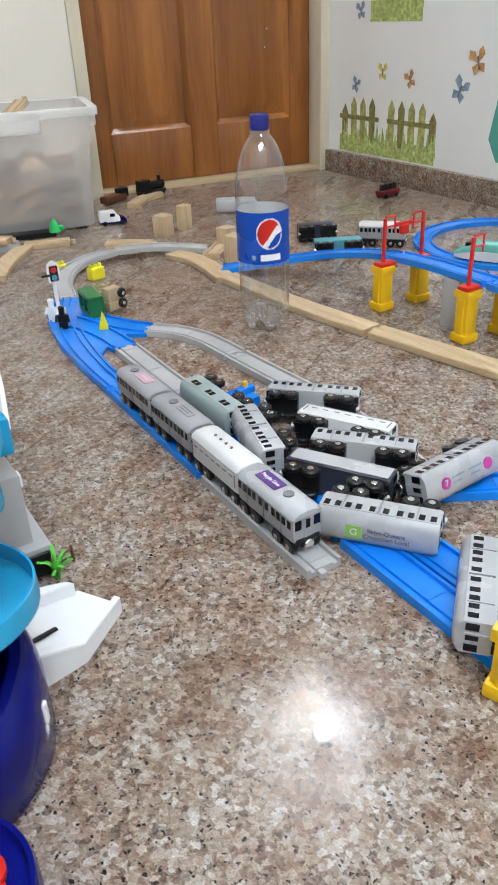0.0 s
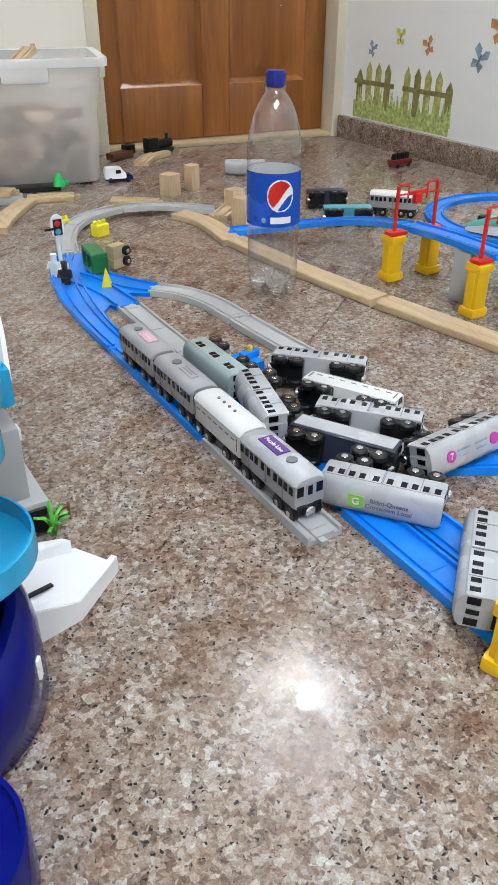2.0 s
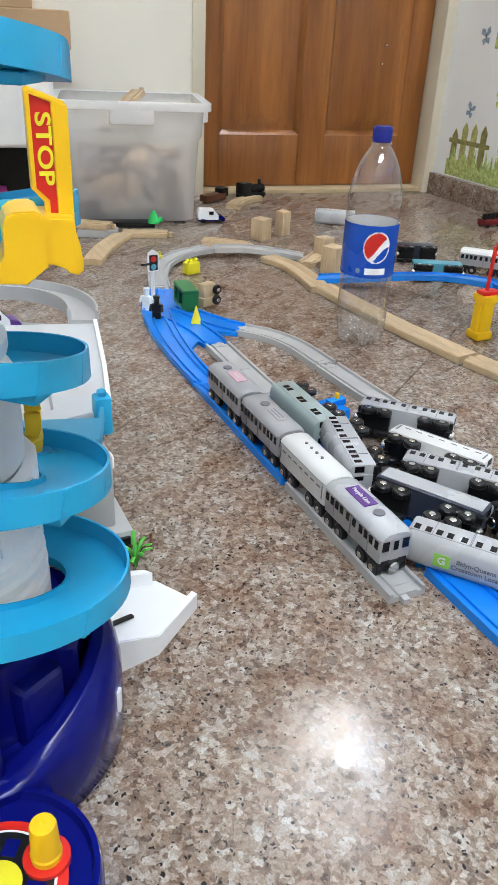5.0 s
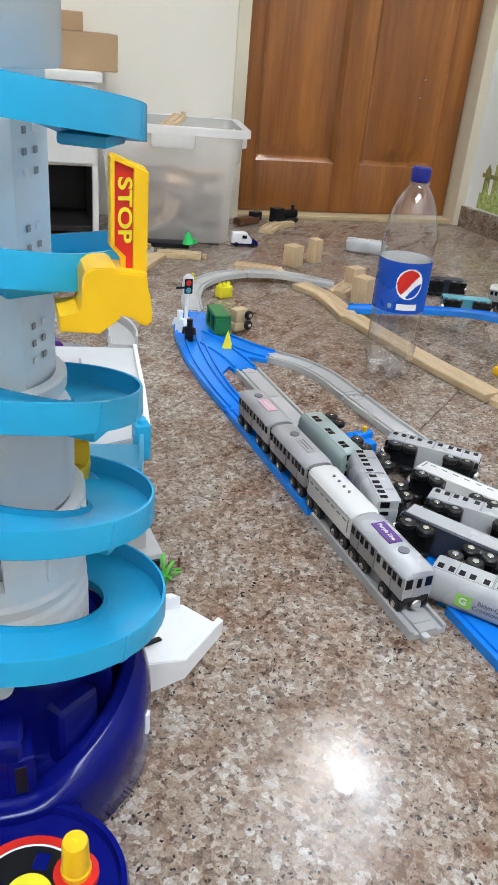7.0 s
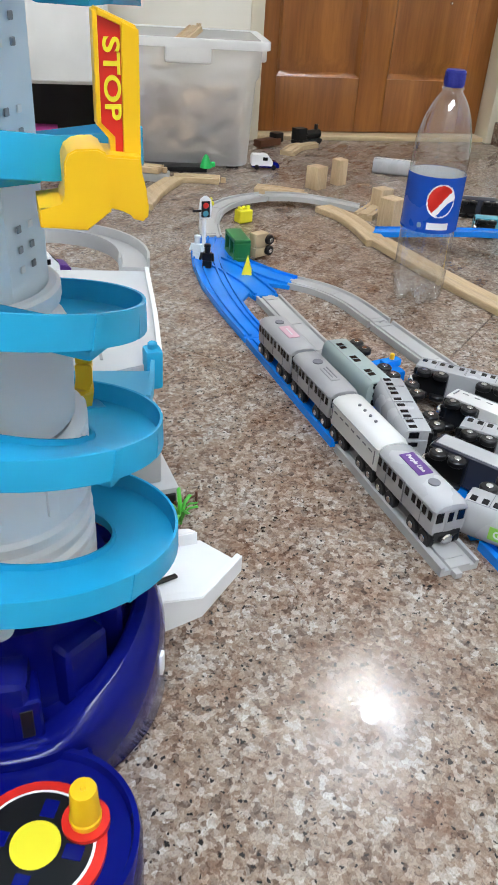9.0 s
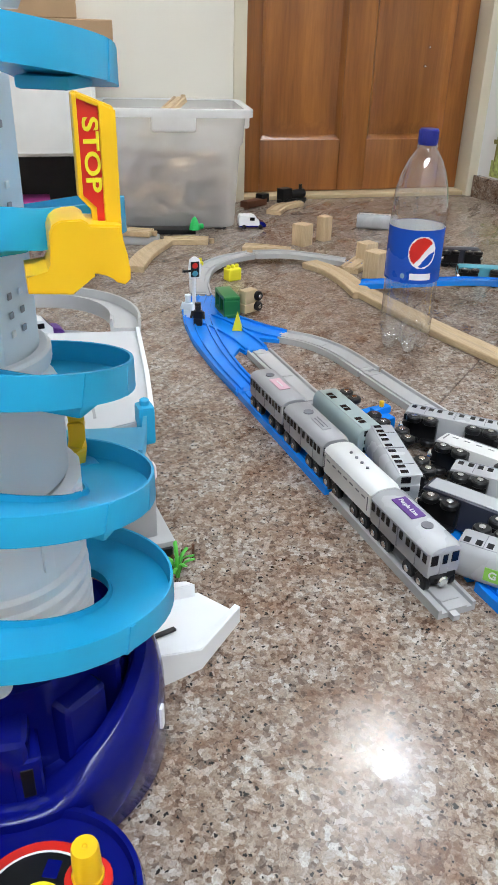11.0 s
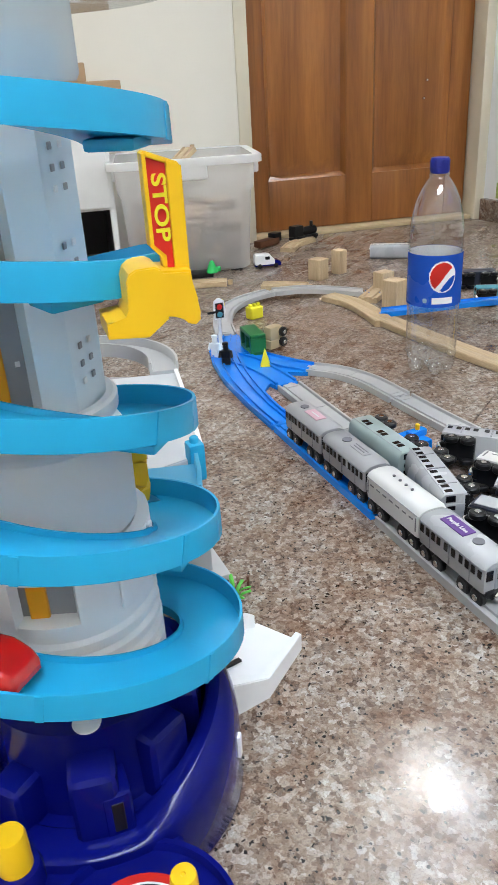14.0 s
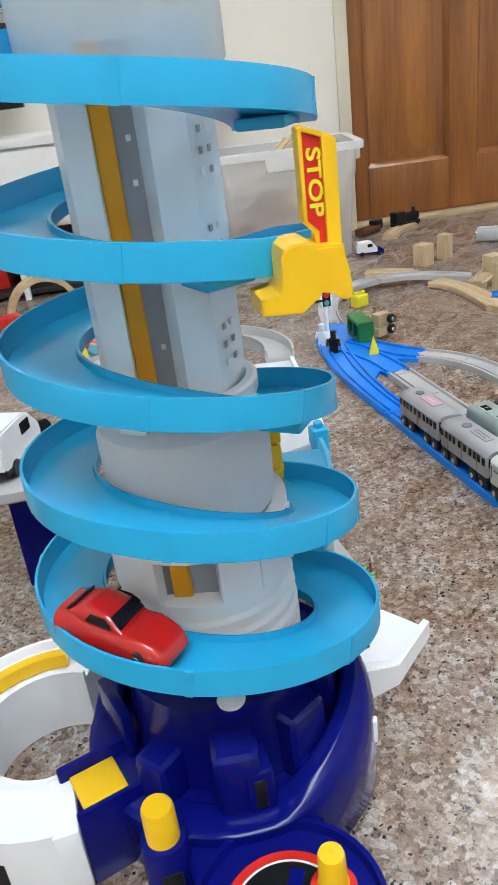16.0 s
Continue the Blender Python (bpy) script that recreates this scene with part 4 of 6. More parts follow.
HEX = [(0.040 * math.cos(radians(a)), 0.040 * math.sin(radians(a))) for a in (-62, -8, 40, 100, 160, 205)]
HEX += [(-0.024, -0.027), (-0.021, -0.014), (-0.002, -0.017), (0.001, -0.034)]
part("smooth_collar", lathe([(0.0400, 0.277), (0.0455, 0.277), (0.0460, 0.279), (0.0460, 0.285), (0.0440, 0.2865), (0.0400, 0.2865), (0.0400, 0.277)], 40), WHITE, tower, "white collar round the column")
part("column", plate(HEX, 0.262, 0.462, None, 0.001), PALE, tower, "pale blue-white column with small window holes")
part("lift_panel", bx(-0.023, 0.000, -0.0175, -0.0145, 0.10, 0.455, 0.0005, 1), GRAY_D, tower, "gray lift shaft panel")
part("lift_strip", bx(-0.0225, -0.0125, -0.0205, -0.0175, 0.10, 0.455, 0.0008, 1), ORANGE, tower, "orange lift strip")
for zc in (0.30, 0.35, 0.395):
    for j in range(3):
        for i in (0, 1):
            part("window_hole", bx(-0.0017, 0.0017, -0.0004, 0.0006, -0.0017, 0.0017, 0.0003, 1), GRAY_D if (i + j) % 3 else WHITE, tower, "",
                 pose(0.0255 + 0.0062 * i, -0.0278 + 0.0086 * i - 0.0002, zc + j * 0.0095, 0, 0, 54.5))
for zc in (0.392, 0.412, 0.36, 0.31, 0.43):
    part("panel_hole", bx(-0.007, -0.0045, -0.0180, -0.0176, zc, zc + 0.003, 0.0002, 1), WHITE, tower)
part("crown", lathe([(0, 0.440), (0.047, 0.440), (0.0485, 0.443), (0.0485, 0.53), (0.046, 0.535), (0, 0.535)], 48), CROWN, tower, "milky translucent crown drum")
part("roof_disc", lathe([(0.0490, 0.4745), (0.093, 0.4730), (0.096, 0.4740), (0.096, 0.4780), (0.093, 0.4790), (0.0490, 0.4770), (0.0490, 0.4745)], 56), SMOKY, tower, "smoky clear round top deck")
SHIFT = ("ribbed", "gallery", "pilaster", "doorway", "core", "smooth", "column", "lift", "window_hole", "panel_hole", "crown", "roof_disc")
for ob in tower.children:
    if ob.name.startswith(SHIFT):
        ob.matrix_basis = pose(0.001, 0.010, 0) @ ob.matrix_basis
# stop barrier on the outer rim
def upright_plate(points, x0, x1, bev=0.0):
    """An outline in (y, z) with its thickness along x."""
    bm = plate(points, x0, x1, None, bev)
    for v in bm.verts:
        v.co = Vector((v.co.z, v.co.x, v.co.y))
    return bm


def front_plate(points, y0, y1, bev=0.0):
    """An outline in (x, z) with its thickness along y; the bevel is on the near face."""
    bm = plate(points, -y1, -y0, None, bev)
    for v in bm.verts:
        v.co = Vector((v.co.x, -v.co.z, v.co.y))
    return bm


SIGN = [(-0.0100, 0.0140), (-0.0100, 0.0510), (-0.0085, 0.0520), (0.0050, 0.0468), (0.0060, 0.0452), (0.0060, -0.004), (-0.0050, -0.004), (-0.0050, 0.0090)]
st = part("stop_barrier", front_plate(SIGN, -0.0025, 0.0040, 0.0004), YELLOW, tower, "yellow stop barrier", pose(0.0625, -0.076, 0.3610, 0, 0, -5))
part("red_face", front_plate([(-0.0082, 0.0146), (-0.0082, 0.0496), (-0.0004, 0.0466), (-0.0004, 0.0010), (-0.0032, 0.0010), (-0.0032, 0.0097)], -0.0030, -0.0020), RED, st, "red sign face")
for pts in ([(-0.0100, 0.0140), (-0.0100, 0.0510), (-0.0083, 0.0512), (-0.0083, 0.0146)], [(-0.0003, -0.004), (-0.0003, 0.0482), (0.0060, 0.0455), (0.0060, -0.004)], [(-0.0084, 0.0498), (-0.0084, 0.0518), (-0.0001, 0.0484), (-0.0001, 0.0466)]):
    part("sign_border", front_plate(pts, -0.0046, -0.0018, 0.0003), YELLOW, st)
letters("stop_word", "STOP", 0.0082, LEMON, st, pose(-0.0040, -0.0033, 0.0295) @ pose(0, 0, 0, 90, 0, 0) @ pose(0, 0, 0, 0, 0, -90) @ Matrix.Diagonal((1.4, 1, 1, 1)))
HUMP = [(-0.0335, -0.0200), (-0.0335, -0.0130), (-0.0250, -0.0120), (-0.0235, -0.0090), (-0.0235, 0.0030), (-0.0220, 0.0062), (-0.0190, 0.0078), (-0.0110, 0.0080), (-0.0085, 0.0066), (-0.0072, 0.0035), (-0.0072, -0.0150), (-0.0110, -0.0165), (-0.0160, -0.0215)]
part("saddle", front_plate(HUMP, -0.0150, 0.010, 0.0006), YELLOW, st, "yellow barrier saddle")
LEG = [(-0.0085, 0.0050), (0.0050, 0.0040), (0.0060, -0.0080), (0.0078, -0.0140), (0.0076, -0.0180), (0.0054, -0.0200), (0.0020, -0.0190), (-0.0014, -0.0150), (-0.0085, -0.0145)]
part("saddle_leg", front_plate(LEG, -0.0110, 0.010, 0.0009), YELLOW, st)

# exit ramp and left ring road
ex = thing("exit_ramp", pose(0, 0, 0), "white plastic exit ramp of the toy tower with a slot", "toy ramp")
NEAR = [(0.100, 0.566), (0.126, 0.570), (0.150, 0.575), (0.197, 0.614)]
FAR = [(0.092, 0.640), (0.115, 0.652), (0.140, 0.655), (0.172, 0.654)]
TOPS = [0.029, 0.023, 0.017, 0.009]


def between(na, nb, za, zb):
    """A skirted strip from line na to line nb, its top at heights za and zb, standing on the floor."""
    bm = bmesh.new()
    rows = [[bm.verts.new(p) for p in ((*a, 0), (*a, p), (*b, q), (*b, 0))] for a, b, p, q in zip(na, nb, za, zb)]
    for u, w in zip(rows, rows[1:]):
        for i in range(4):
            bm.faces.new((u[i], u[(i + 1) % 4], w[(i + 1) % 4], w[i]))
    bm.faces.new(rows[0]), bm.faces.new(rows[-1][::-1])
    bmesh.ops.bevel(bm, geom=[e for e in bm.edges if min(v.co.z for v in e.verts) > 0.002], offset=0.0009, segments=2, affect="EDGES")
    return bm


def inset(na, nb, f):
    return [(a[0] + (b[0] - a[0]) * f, a[1] + (b[1] - a[1]) * f) for a, b in zip(na, nb)]


part("ramp_floor", between(inset(NEAR, FAR, 0.06), inset(NEAR, FAR, 0.95), TOPS, TOPS), WHITE, ex)
part("near_lip", between(NEAR, inset(NEAR, FAR, 0.12), [z + d for z, d in zip(TOPS, (0.007, 0.005, 0.003, 0.008))], [z + d for z, d in zip(TOPS, (0.006, 0.004, 0.0016, 0.008))]), WHITE, ex)
BACK = [(0.092, 0.640), (0.115, 0.650), (0.138, 0.652), (0.163, 0.652)]
part("far_wall", between(inset(BACK, NEAR, 0.16), BACK, (0.040, 0.034, 0.029, 0.024), (0.040, 0.034, 0.029, 0.024)), WHITE, ex)
# strip on the ramp floor, black in place of the slot's shaded depth
part("slot", sweep([(-0.0022, -0.001), (-0.0018, 0.0008), (0.0018, 0.0008), (0.0022, -0.001)], [(0.105, 0.588, 0.0300), (0.124, 0.5965, 0.0252), (0.137, 0.602, 0.0222)]), BLACK, ex, "raised black strip for the slot's dark inside")

rd = thing("ring_road", pose(-0.104, 0.588, 0), "white plastic ring road with yellow kerb at the tower", "toy road")
RD = [(-0.022, 0.0), (-0.022, 0.052), (-0.019, 0.052), (-0.018, 0.045), (0.018, 0.045), (0.019, 0.052), (0.022, 0.052), (0.022, 0.0)]
part("road", sweep(RD, [(0.070 * math.cos(radians(a)), 0.070 * math.sin(radians(a)), 0) for a in range(60, 276, 8)]), WHITE, rd)
part("end_block", bx(-0.006, 0.010, -0.094, -0.046, 0.0, 0.0515, 0.002, 2), WHITE, rd)
# the opening is not cut; its dark inside is a black block
part("road_slot", bx(-0.050, -0.036, -0.004, 0.004, 0.012, 0.034, 0.002, 1), BLACK, rd, "black block for the shaded opening in the road's side", pose(0, -0.0885, 0, 0, 0, -12))
part("yellow_kerb", sweep([(-0.004, 0.046), (-0.004, 0.057), (0.004, 0.057), (0.004, 0.046)], [(0.066 * math.cos(radians(a)), 0.066 * math.sin(radians(a)), 0) for a in range(76, 161, 7)]), YELLOW, rd, "yellow kerb")

# red sports car on the lowest ramp
def sports_car(m):
    t = thing("toy_sports_car", m, "glossy red die-cast sports car on the blue ramp", "toy car")
    XH = (-0.0365, -0.0355, -0.033, -0.020, 0.0, 0.020, 0.030, 0.0345, 0.0365)
    HS = (0.0090, 0.0120, 0.0148, 0.0160, 0.0153, 0.0142, 0.0122, 0.0098, 0.0070)
    WS = (0.0100, 0.0118, 0.0134, 0.0147, 0.0137, 0.0145, 0.0134, 0.0116, 0.0092)

    def hull(x0, x1, nx, high, wide, low, round_, bumps):
        bm = bmesh.new()
        rows = []
        for i in range(nx + 1):
            x = x0 + (x1 - x0) * (0.5 - 0.5 * math.cos(math.pi * i / nx))
            h, w = high(x), wide(x)
            row = []
            for k in range(17):
                a = math.pi * k / 16
                y = w * math.copysign(abs(math.cos(a)) ** 0.55, math.cos(a))
                z = low + (h - low) * abs(math.sin(a)) ** round_
                if bumps:
                    arch = math.exp(-((x - 0.0215) / 0.010) ** 2) + math.exp(-((x + 0.0215) / 0.011) ** 2)
                    z += 0.0014 * arch * math.exp(-((abs(y) / w - 0.72) / 0.2) ** 2) - 0.0005 * math.exp(-(y / 0.004) ** 2) * (x > 0.008)
                row.append(bm.verts.new((x, y, z)))
            rows.append(row)
        for a, b in zip(rows, rows[1:]):
            for i in range(16):
                bm.faces.new((a[i], a[i + 1], b[i + 1], b[i]))
            bm.faces.new((a[16], a[0], b[0], b[16]))
        bm.faces.new(rows[0][::-1]), bm.faces.new(rows[-1])
        return bm

    part("body", hull(-0.0365, 0.0365, 28, lambda x: float(np.interp(x, XH, HS)), lambda x: float(np.interp(x, XH, WS)), 0.0042, 0.55, True), REDCAR, t)
    part("cabin", hull(-0.027, 0.0108, 18, lambda x: float(np.interp(x, (-0.027, -0.020, -0.013, -0.004, 0.002, 0.0108), (0.0150, 0.0194, 0.0216, 0.0217, 0.0204, 0.0150))),
                       lambda x: float(np.interp(x, (-0.027, -0.015, 0.0, 0.0108), (0.0098, 0.0114, 0.0114, 0.0108))), 0.0140, 0.6, False), REDCAR, t)
    for pts, nm in (([(0.0098, -0.0098, 0.0160), (0.0098, 0.0098, 0.0160), (0.0038, 0.0086, 0.0198), (0.0038, -0.0086, 0.0198)], "windscreen"),
                    ([(-0.0262, -0.0085, 0.0160), (-0.0262, 0.0085, 0.0160), (-0.0205, 0.0078, 0.0196), (-0.0205, -0.0078, 0.0196)], "rear_window"),
                    ([(-0.011, -0.01155, 0.0162), (0.006, -0.0119, 0.0162), (0.001, -0.0106, 0.0195), (-0.008, -0.0104, 0.0195)], "side_window"),
                    ([(-0.011, 0.01155, 0.0162), (0.006, 0.0119, 0.0162), (0.001, 0.0106, 0.0195), (-0.008, 0.0104, 0.0195)], "side_window")):
        w = bmesh.new()
        cen = sum((Vector(p) for p in pts), Vector()) / 4
        nrm = (Vector(pts[1]) - Vector(pts[0])).cross(Vector(pts[2]) - Vector(pts[0])).normalized()
        if nrm.dot(cen - Vector((-0.008, 0, 0.012))) < 0:
            nrm = -nrm
        lo = [w.verts.new(Vector(p) - nrm * 0.0004) for p in pts]
        hi = [w.verts.new(Vector(p) + nrm * 0.0006) for p in pts]
        w.faces.new(lo), w.faces.new(hi)
        for i in range(4):
            w.faces.new((lo[i], lo[(i + 1) % 4], hi[(i + 1) % 4], hi[i]))
        part(nm, w, GLASS_D, t)
    for x in (-0.0215, 0.0215):
        for sy in (-1, 1):
            wh = part("wheel", rod((x, sy * 0.0095, 0.0055), (x, sy * 0.0142, 0.0055), 0.0056, 16), BLACK, t)
            part("rim", rod((x, sy * 0.0140, 0.0055), (x, sy * 0.0146, 0.0055), 0.0030, 12), STEEL, wh)
    part("bumper", bx(-0.0372, -0.0360, -0.011, 0.011, 0.006, 0.0078, 0.0004, 1), STEEL, t)
    return t


CARU = 0.305
pc, pd = spiral_point(CARU), spiral_point(CARU - 0.02)
inward = Vector((pc.x, pc.y, 0)).normalized() * -0.021
dirn = (pd - pc).normalized()
sports_car(pose(AX + pc.x + inward.x, AY + pc.y + inward.y, pc.z - 0.0118, 0, 4.5, math.degrees(math.atan2(dirn.y, dirn.x))) @ Matrix.Diagonal((1.02, 1.08, 1.3, 1)))

# ---- the garage behind the tower ----
gar = thing("toy_garage", pose(0, 0, 0), "white and gray plastic toy garage deck on navy legs", "toy garage")
part("deck", plate([(0.075, 0.70), (0.155, 0.715), (0.176, 0.80), (0.200, 0.92), (0.10, 0.945), (0.02, 0.93), (0.02, 0.72)], 0.140, 0.149, None, 0.001), DECK, gar)
part("deck_kerb", sweep([(-0.002, 0.146), (-0.002, 0.154), (0.002, 0.154), (0.002, 0.146)], [(0.158, 0.72, 0), (0.176, 0.80, 0), (0.199, 0.918, 0)]), WHITE, gar)
part("seam", sweep([(-0.0012, 0.1488), (-0.0012, 0.1496), (0.0012, 0.1496), (0.0012, 0.1488)], [(0.112, 0.73, 0), (0.135, 0.90, 0)]), GRAY_D, gar)
part("bridge_ramp", sweep([(-0.036, -0.003), (-0.036, 0.009), (-0.033, 0.009), (-0.032, 0.0), (0.032, 0.0), (0.033, 0.009), (0.036, 0.009), (0.036, -0.003)], [(0.084, 0.612, 0.176), (0.096, 0.648, 0.169), (0.112, 0.705, 0.152)]), frosted("clear_blue_plastic", (0.16, 0.62, 0.86), 0.22), gar, "clear light-blue bridge ramp")
part("hinge", bx(0.1425, 0.1565, 0.704, 0.720, 0.130, 0.164, 0.003, 2), SKY, gar, "sky-blue hinge post")
part("hinge_pin", rod((0.1495, 0.712, 0.162), (0.1495, 0.712, 0.169), 0.004, 12), SKY, gar)
part("lift_lever", sweep([(-0.0050, -0.003), (-0.0050, 0.003), (0.0050, 0.003), (0.0050, -0.003)], spline([(0.0725, 0.590, 0.192), (0.0735, 0.586, 0.205), (0.0750, 0.592, 0.218), (0.0745, 0.588, 0.230)], 4)), YELLOW, gar, "yellow lever")
RING = [(-0.016, 0.0), (-0.016, 0.016), (-0.0135, 0.016), (-0.0125, 0.006), (0.0125, 0.006), (0.0135, 0.016), (0.016, 0.016), (0.016, 0.0)]
part("ring_track", sweep(RING, [(0.095 + 0.098 * math.cos(radians(a)), 0.955 + 0.098 * math.sin(radians(a)), 0.147) for a in range(-20, 201, 10)]), GRAY, gar, "gray curved road")
part("deck_inner", plate([(0.02, 0.92), (0.17, 0.92), (0.165, 0.99), (0.10, 1.03), (0.03, 0.99)], 0.120, 0.127), GRAY_D, gar)
for x, y in ((0.154, 0.805), (0.176, 0.905), (0.03, 0.75), (0.03, 0.92), (0.10, 1.04)):
    part("leg", bx(x - 0.009, x + 0.009, y - 0.009, y + 0.009, 0, 0.141, 0.002, 2), NAVY, gar, "navy leg")
part("side_panel", bx(0.118, 0.157, 0.712, 0.790, 0.0, 0.105, 0.004, 2), GRAY, gar, "gray side panel")
part("panel_clip", bx(0.1565, 0.1605, 0.722, 0.734, 0.085, 0.098, 0.0012, 1), WHITE, gar)
part("clip_slot", bx(0.1600, 0.1608, 0.725, 0.731, 0.088, 0.095, 0.0003, 1), BLACK, gar)
# no recess is cut: the niche's shade is a flat black plate
part("panel_niche", bx(0.120, 0.166, 0.6975, 0.7005, 0.002, 0.027, 0.001, 1), BLACK, gar, "flat black plate for the niche's dark inside")
part("side_base", bx(0.112, 0.170, 0.700, 0.800, 0.0, 0.032, 0.004, 2), GRAY, gar)
pl = thing("toy_plant", pose(0.166, 0.686, 0), "small bright green plastic toy plant", "toy plant")
for k in range(9):
    a = math.tau * k / 9
    part("frond", sweep([(-0.0018, 0), (0, 0.0008), (0.0018, 0)], spline([(0, 0, 0.002), (0.006 * math.cos(a), 0.006 * math.sin(a), 0.016 + 0.004 * (k % 3)), (0.016 * math.cos(a), 0.016 * math.sin(a), 0.018 + 0.006 * (k % 3))], 4)), LEAF, pl)
fn = thing("toy_fence", pose(0.176, 0.702, 0, 0, 0, 20), "small brown plastic toy fence", "toy fence")
for x in (-0.012, 0.0, 0.012):
    part("post", rod((x, 0, 0), (x, 0, 0.019), 0.0015, 8), BROWN, fn)
for z in (0.008, 0.015):
    part("rail", rod((-0.013, 0, z), (0.013, 0, z), 0.0012, 8), BROWN, fn)


def toy_van(m, body, low, label):
    t = thing("toy_van", m, label, "toy van")
    shell = front_plate([(-0.032, 0.006), (-0.033, 0.026), (-0.029, 0.033), (0.000, 0.0335), (0.008, 0.031), (0.018, 0.020), (0.019, 0.006)], -0.014, 0.014, 0.0012)
    part("body", shell, body, t)
    part("bonnet", front_plate([(0.0175, 0.006), (0.0175, 0.0195), (0.030, 0.0165), (0.0345, 0.012), (0.0345, 0.006)], -0.0135, 0.0135, 0.001), low, t)
    part("windscreen", sweep([(-0.011, 0.0), (-0.011, 0.0008), (0.011, 0.0008), (0.011, 0.0)], [(0.0096, 0, 0.0296), (0.0172, 0, 0.0212)]), GLASS_D, t)
    for sy in (-1, 1):
        part("side_window", bx(-0.006, 0.006, *sorted((sy * 0.0136, sy * 0.0144)), 0.021, 0.029, 0.0004, 1), GLASS_D, t)
    part("skirt", bx(-0.0325, 0.0345, -0.0143, 0.0143, 0.005, 0.0095, 0.001, 1), low, t)
    for x in (-0.02, 0.021):
        for sy in (-1, 1):
            part("wheel", rod((x, sy * 0.010, 0.0058), (x, sy * 0.0150, 0.0058), 0.0058, 14), BLACK, t)
    return t


toy_van(pose(0.752, 1.925, 0, 0, 0, -14), WHITE, NAVY, "small white and navy toy van near the bin")
toy_van(pose(0.06, 1.02, 0.126, 0, 0, 10), WHITE, PURPLE, "white toy van parked in the toy garage")
toy_van(pose(-0.03, 0.90, 0.149, 0, 0, 80), WHITE, BLACK, "white toy car with dark windows on the deck")
toy_van(pose(0.105, 0.985, 0.127, 0, 0, 5) @ Matrix.Scale(0.75, 4), WHITE, PURPLE, "small white and purple toy van inside the gray ring")
gd = thing("garage_turntable", pose(-0.10, 0.86, 0), "gray round plastic turntable on a navy leg", "toy turntable")
part("disc", lathe([(0, 0.118), (0.066, 0.118), (0.070, 0.121), (0.070, 0.130), (0.064, 0.133), (0, 0.133)], 40), GRAY, gd)
part("leg", bx(-0.02, 0.02, -0.02, 0.02, 0, 0.119, 0.003), NAVY, gd)
toy_van(pose(-0.105, 0.852, 0.133, 0, 0, 62) @ Matrix.Scale(1.45, 4), WHITE, BLACK, "white toy car with black bonnet parked on the turntable")

# ---- bottle ----
BX, BY = 0.672, 1.112
bot = thing("soda_bottle", pose(BX, BY, 0) @ Matrix.Diagonal((0.885, 0.885, 1, 1)), "empty clear plastic soda bottle with blue label and cap", "bottle")
PROF = [(0.0, 0.016), (0.008, 0.014), (0.016, 0.009), (0.024, 0.003), (0.031, 0.000), (0.037, 0.003), (0.041, 0.010), (0.0432, 0.020), (0.0438, 0.032), (0.0438, 0.060), (0.0440, 0.100), (0.0440, 0.175), (0.0447, 0.190), (0.0452, 0.205),
        (0.0443, 0.222), (0.0412, 0.242), (0.0350, 0.262), (0.0270, 0.278), (0.0195, 0.288), (0.0155, 0.292), (0.0140, 0.296)]
bm = lathe([p for p in PROF if p[1] <= 0.0321], 60)
for v in bm.verts:                                 # five-lobed foot with creases
    if v.co.z < 0.033:
        a = math.atan2(v.co.y, v.co.x)
        r = math.hypot(v.co.x, v.co.y)
        lift = (1 - v.co.z / 0.033) * min(1, r / 0.02)
        v.co.z += 0.020 * lift * (0.5 + 0.5 * math.cos(5 * a)) ** 2
        k = 1 - 0.10 * lift * (0.5 + 0.5 * math.cos(5 * a)) + 0.012 * lift * math.sin(17 * a)
        v.co.x, v.co.y = v.co.x * k, v.co.y * k
part("foot", bm, PET_FOOT, bot, "crinkled clear foot")
part("body", lathe(PROF[PROF.index((0.0438, 0.032)):], 60), PET, bot, "clear plastic body")
part("neck_ring", lathe([(0.0138, 0.294), (0.0165, 0.295), (0.0165, 0.298), (0.0138, 0.299)], 32), PET, bot)
part("cap", lathe([(0, 0.319), (0.0138, 0.319), (0.0150, 0.317), (0.0152, 0.300), (0.0142, 0.298), (0.0, 0.298)], 40), CAPBLUE, bot, "dark blue screw cap")
for k in range(24):
    a = math.tau * k / 24
    part("cap_rib", bx(0.0149, 0.0157, -0.0007, 0.0007, 0.301, 0.316, 0.0002, 1), CAPBLUE, bot, "", pose(0, 0, 0, 0, 0, math.degrees(a)))
RL = 0.0458
part("label", lathe([(RL, 0.112), (RL, 0.1885), (RL - 0.0003, 0.1887), (RL - 0.0003, 0.112), (RL, 0.112)], 72), LABEL, bot, "blue wrap-around label")
part("label_back", lathe([(RL - 0.0008, 0.1125), (RL - 0.0008, 0.1883), (RL - 0.0005, 0.1883), (RL - 0.0005, 0.1125), (RL - 0.0008, 0.1125)], 72), WHITE, bot, "pale back of the label")


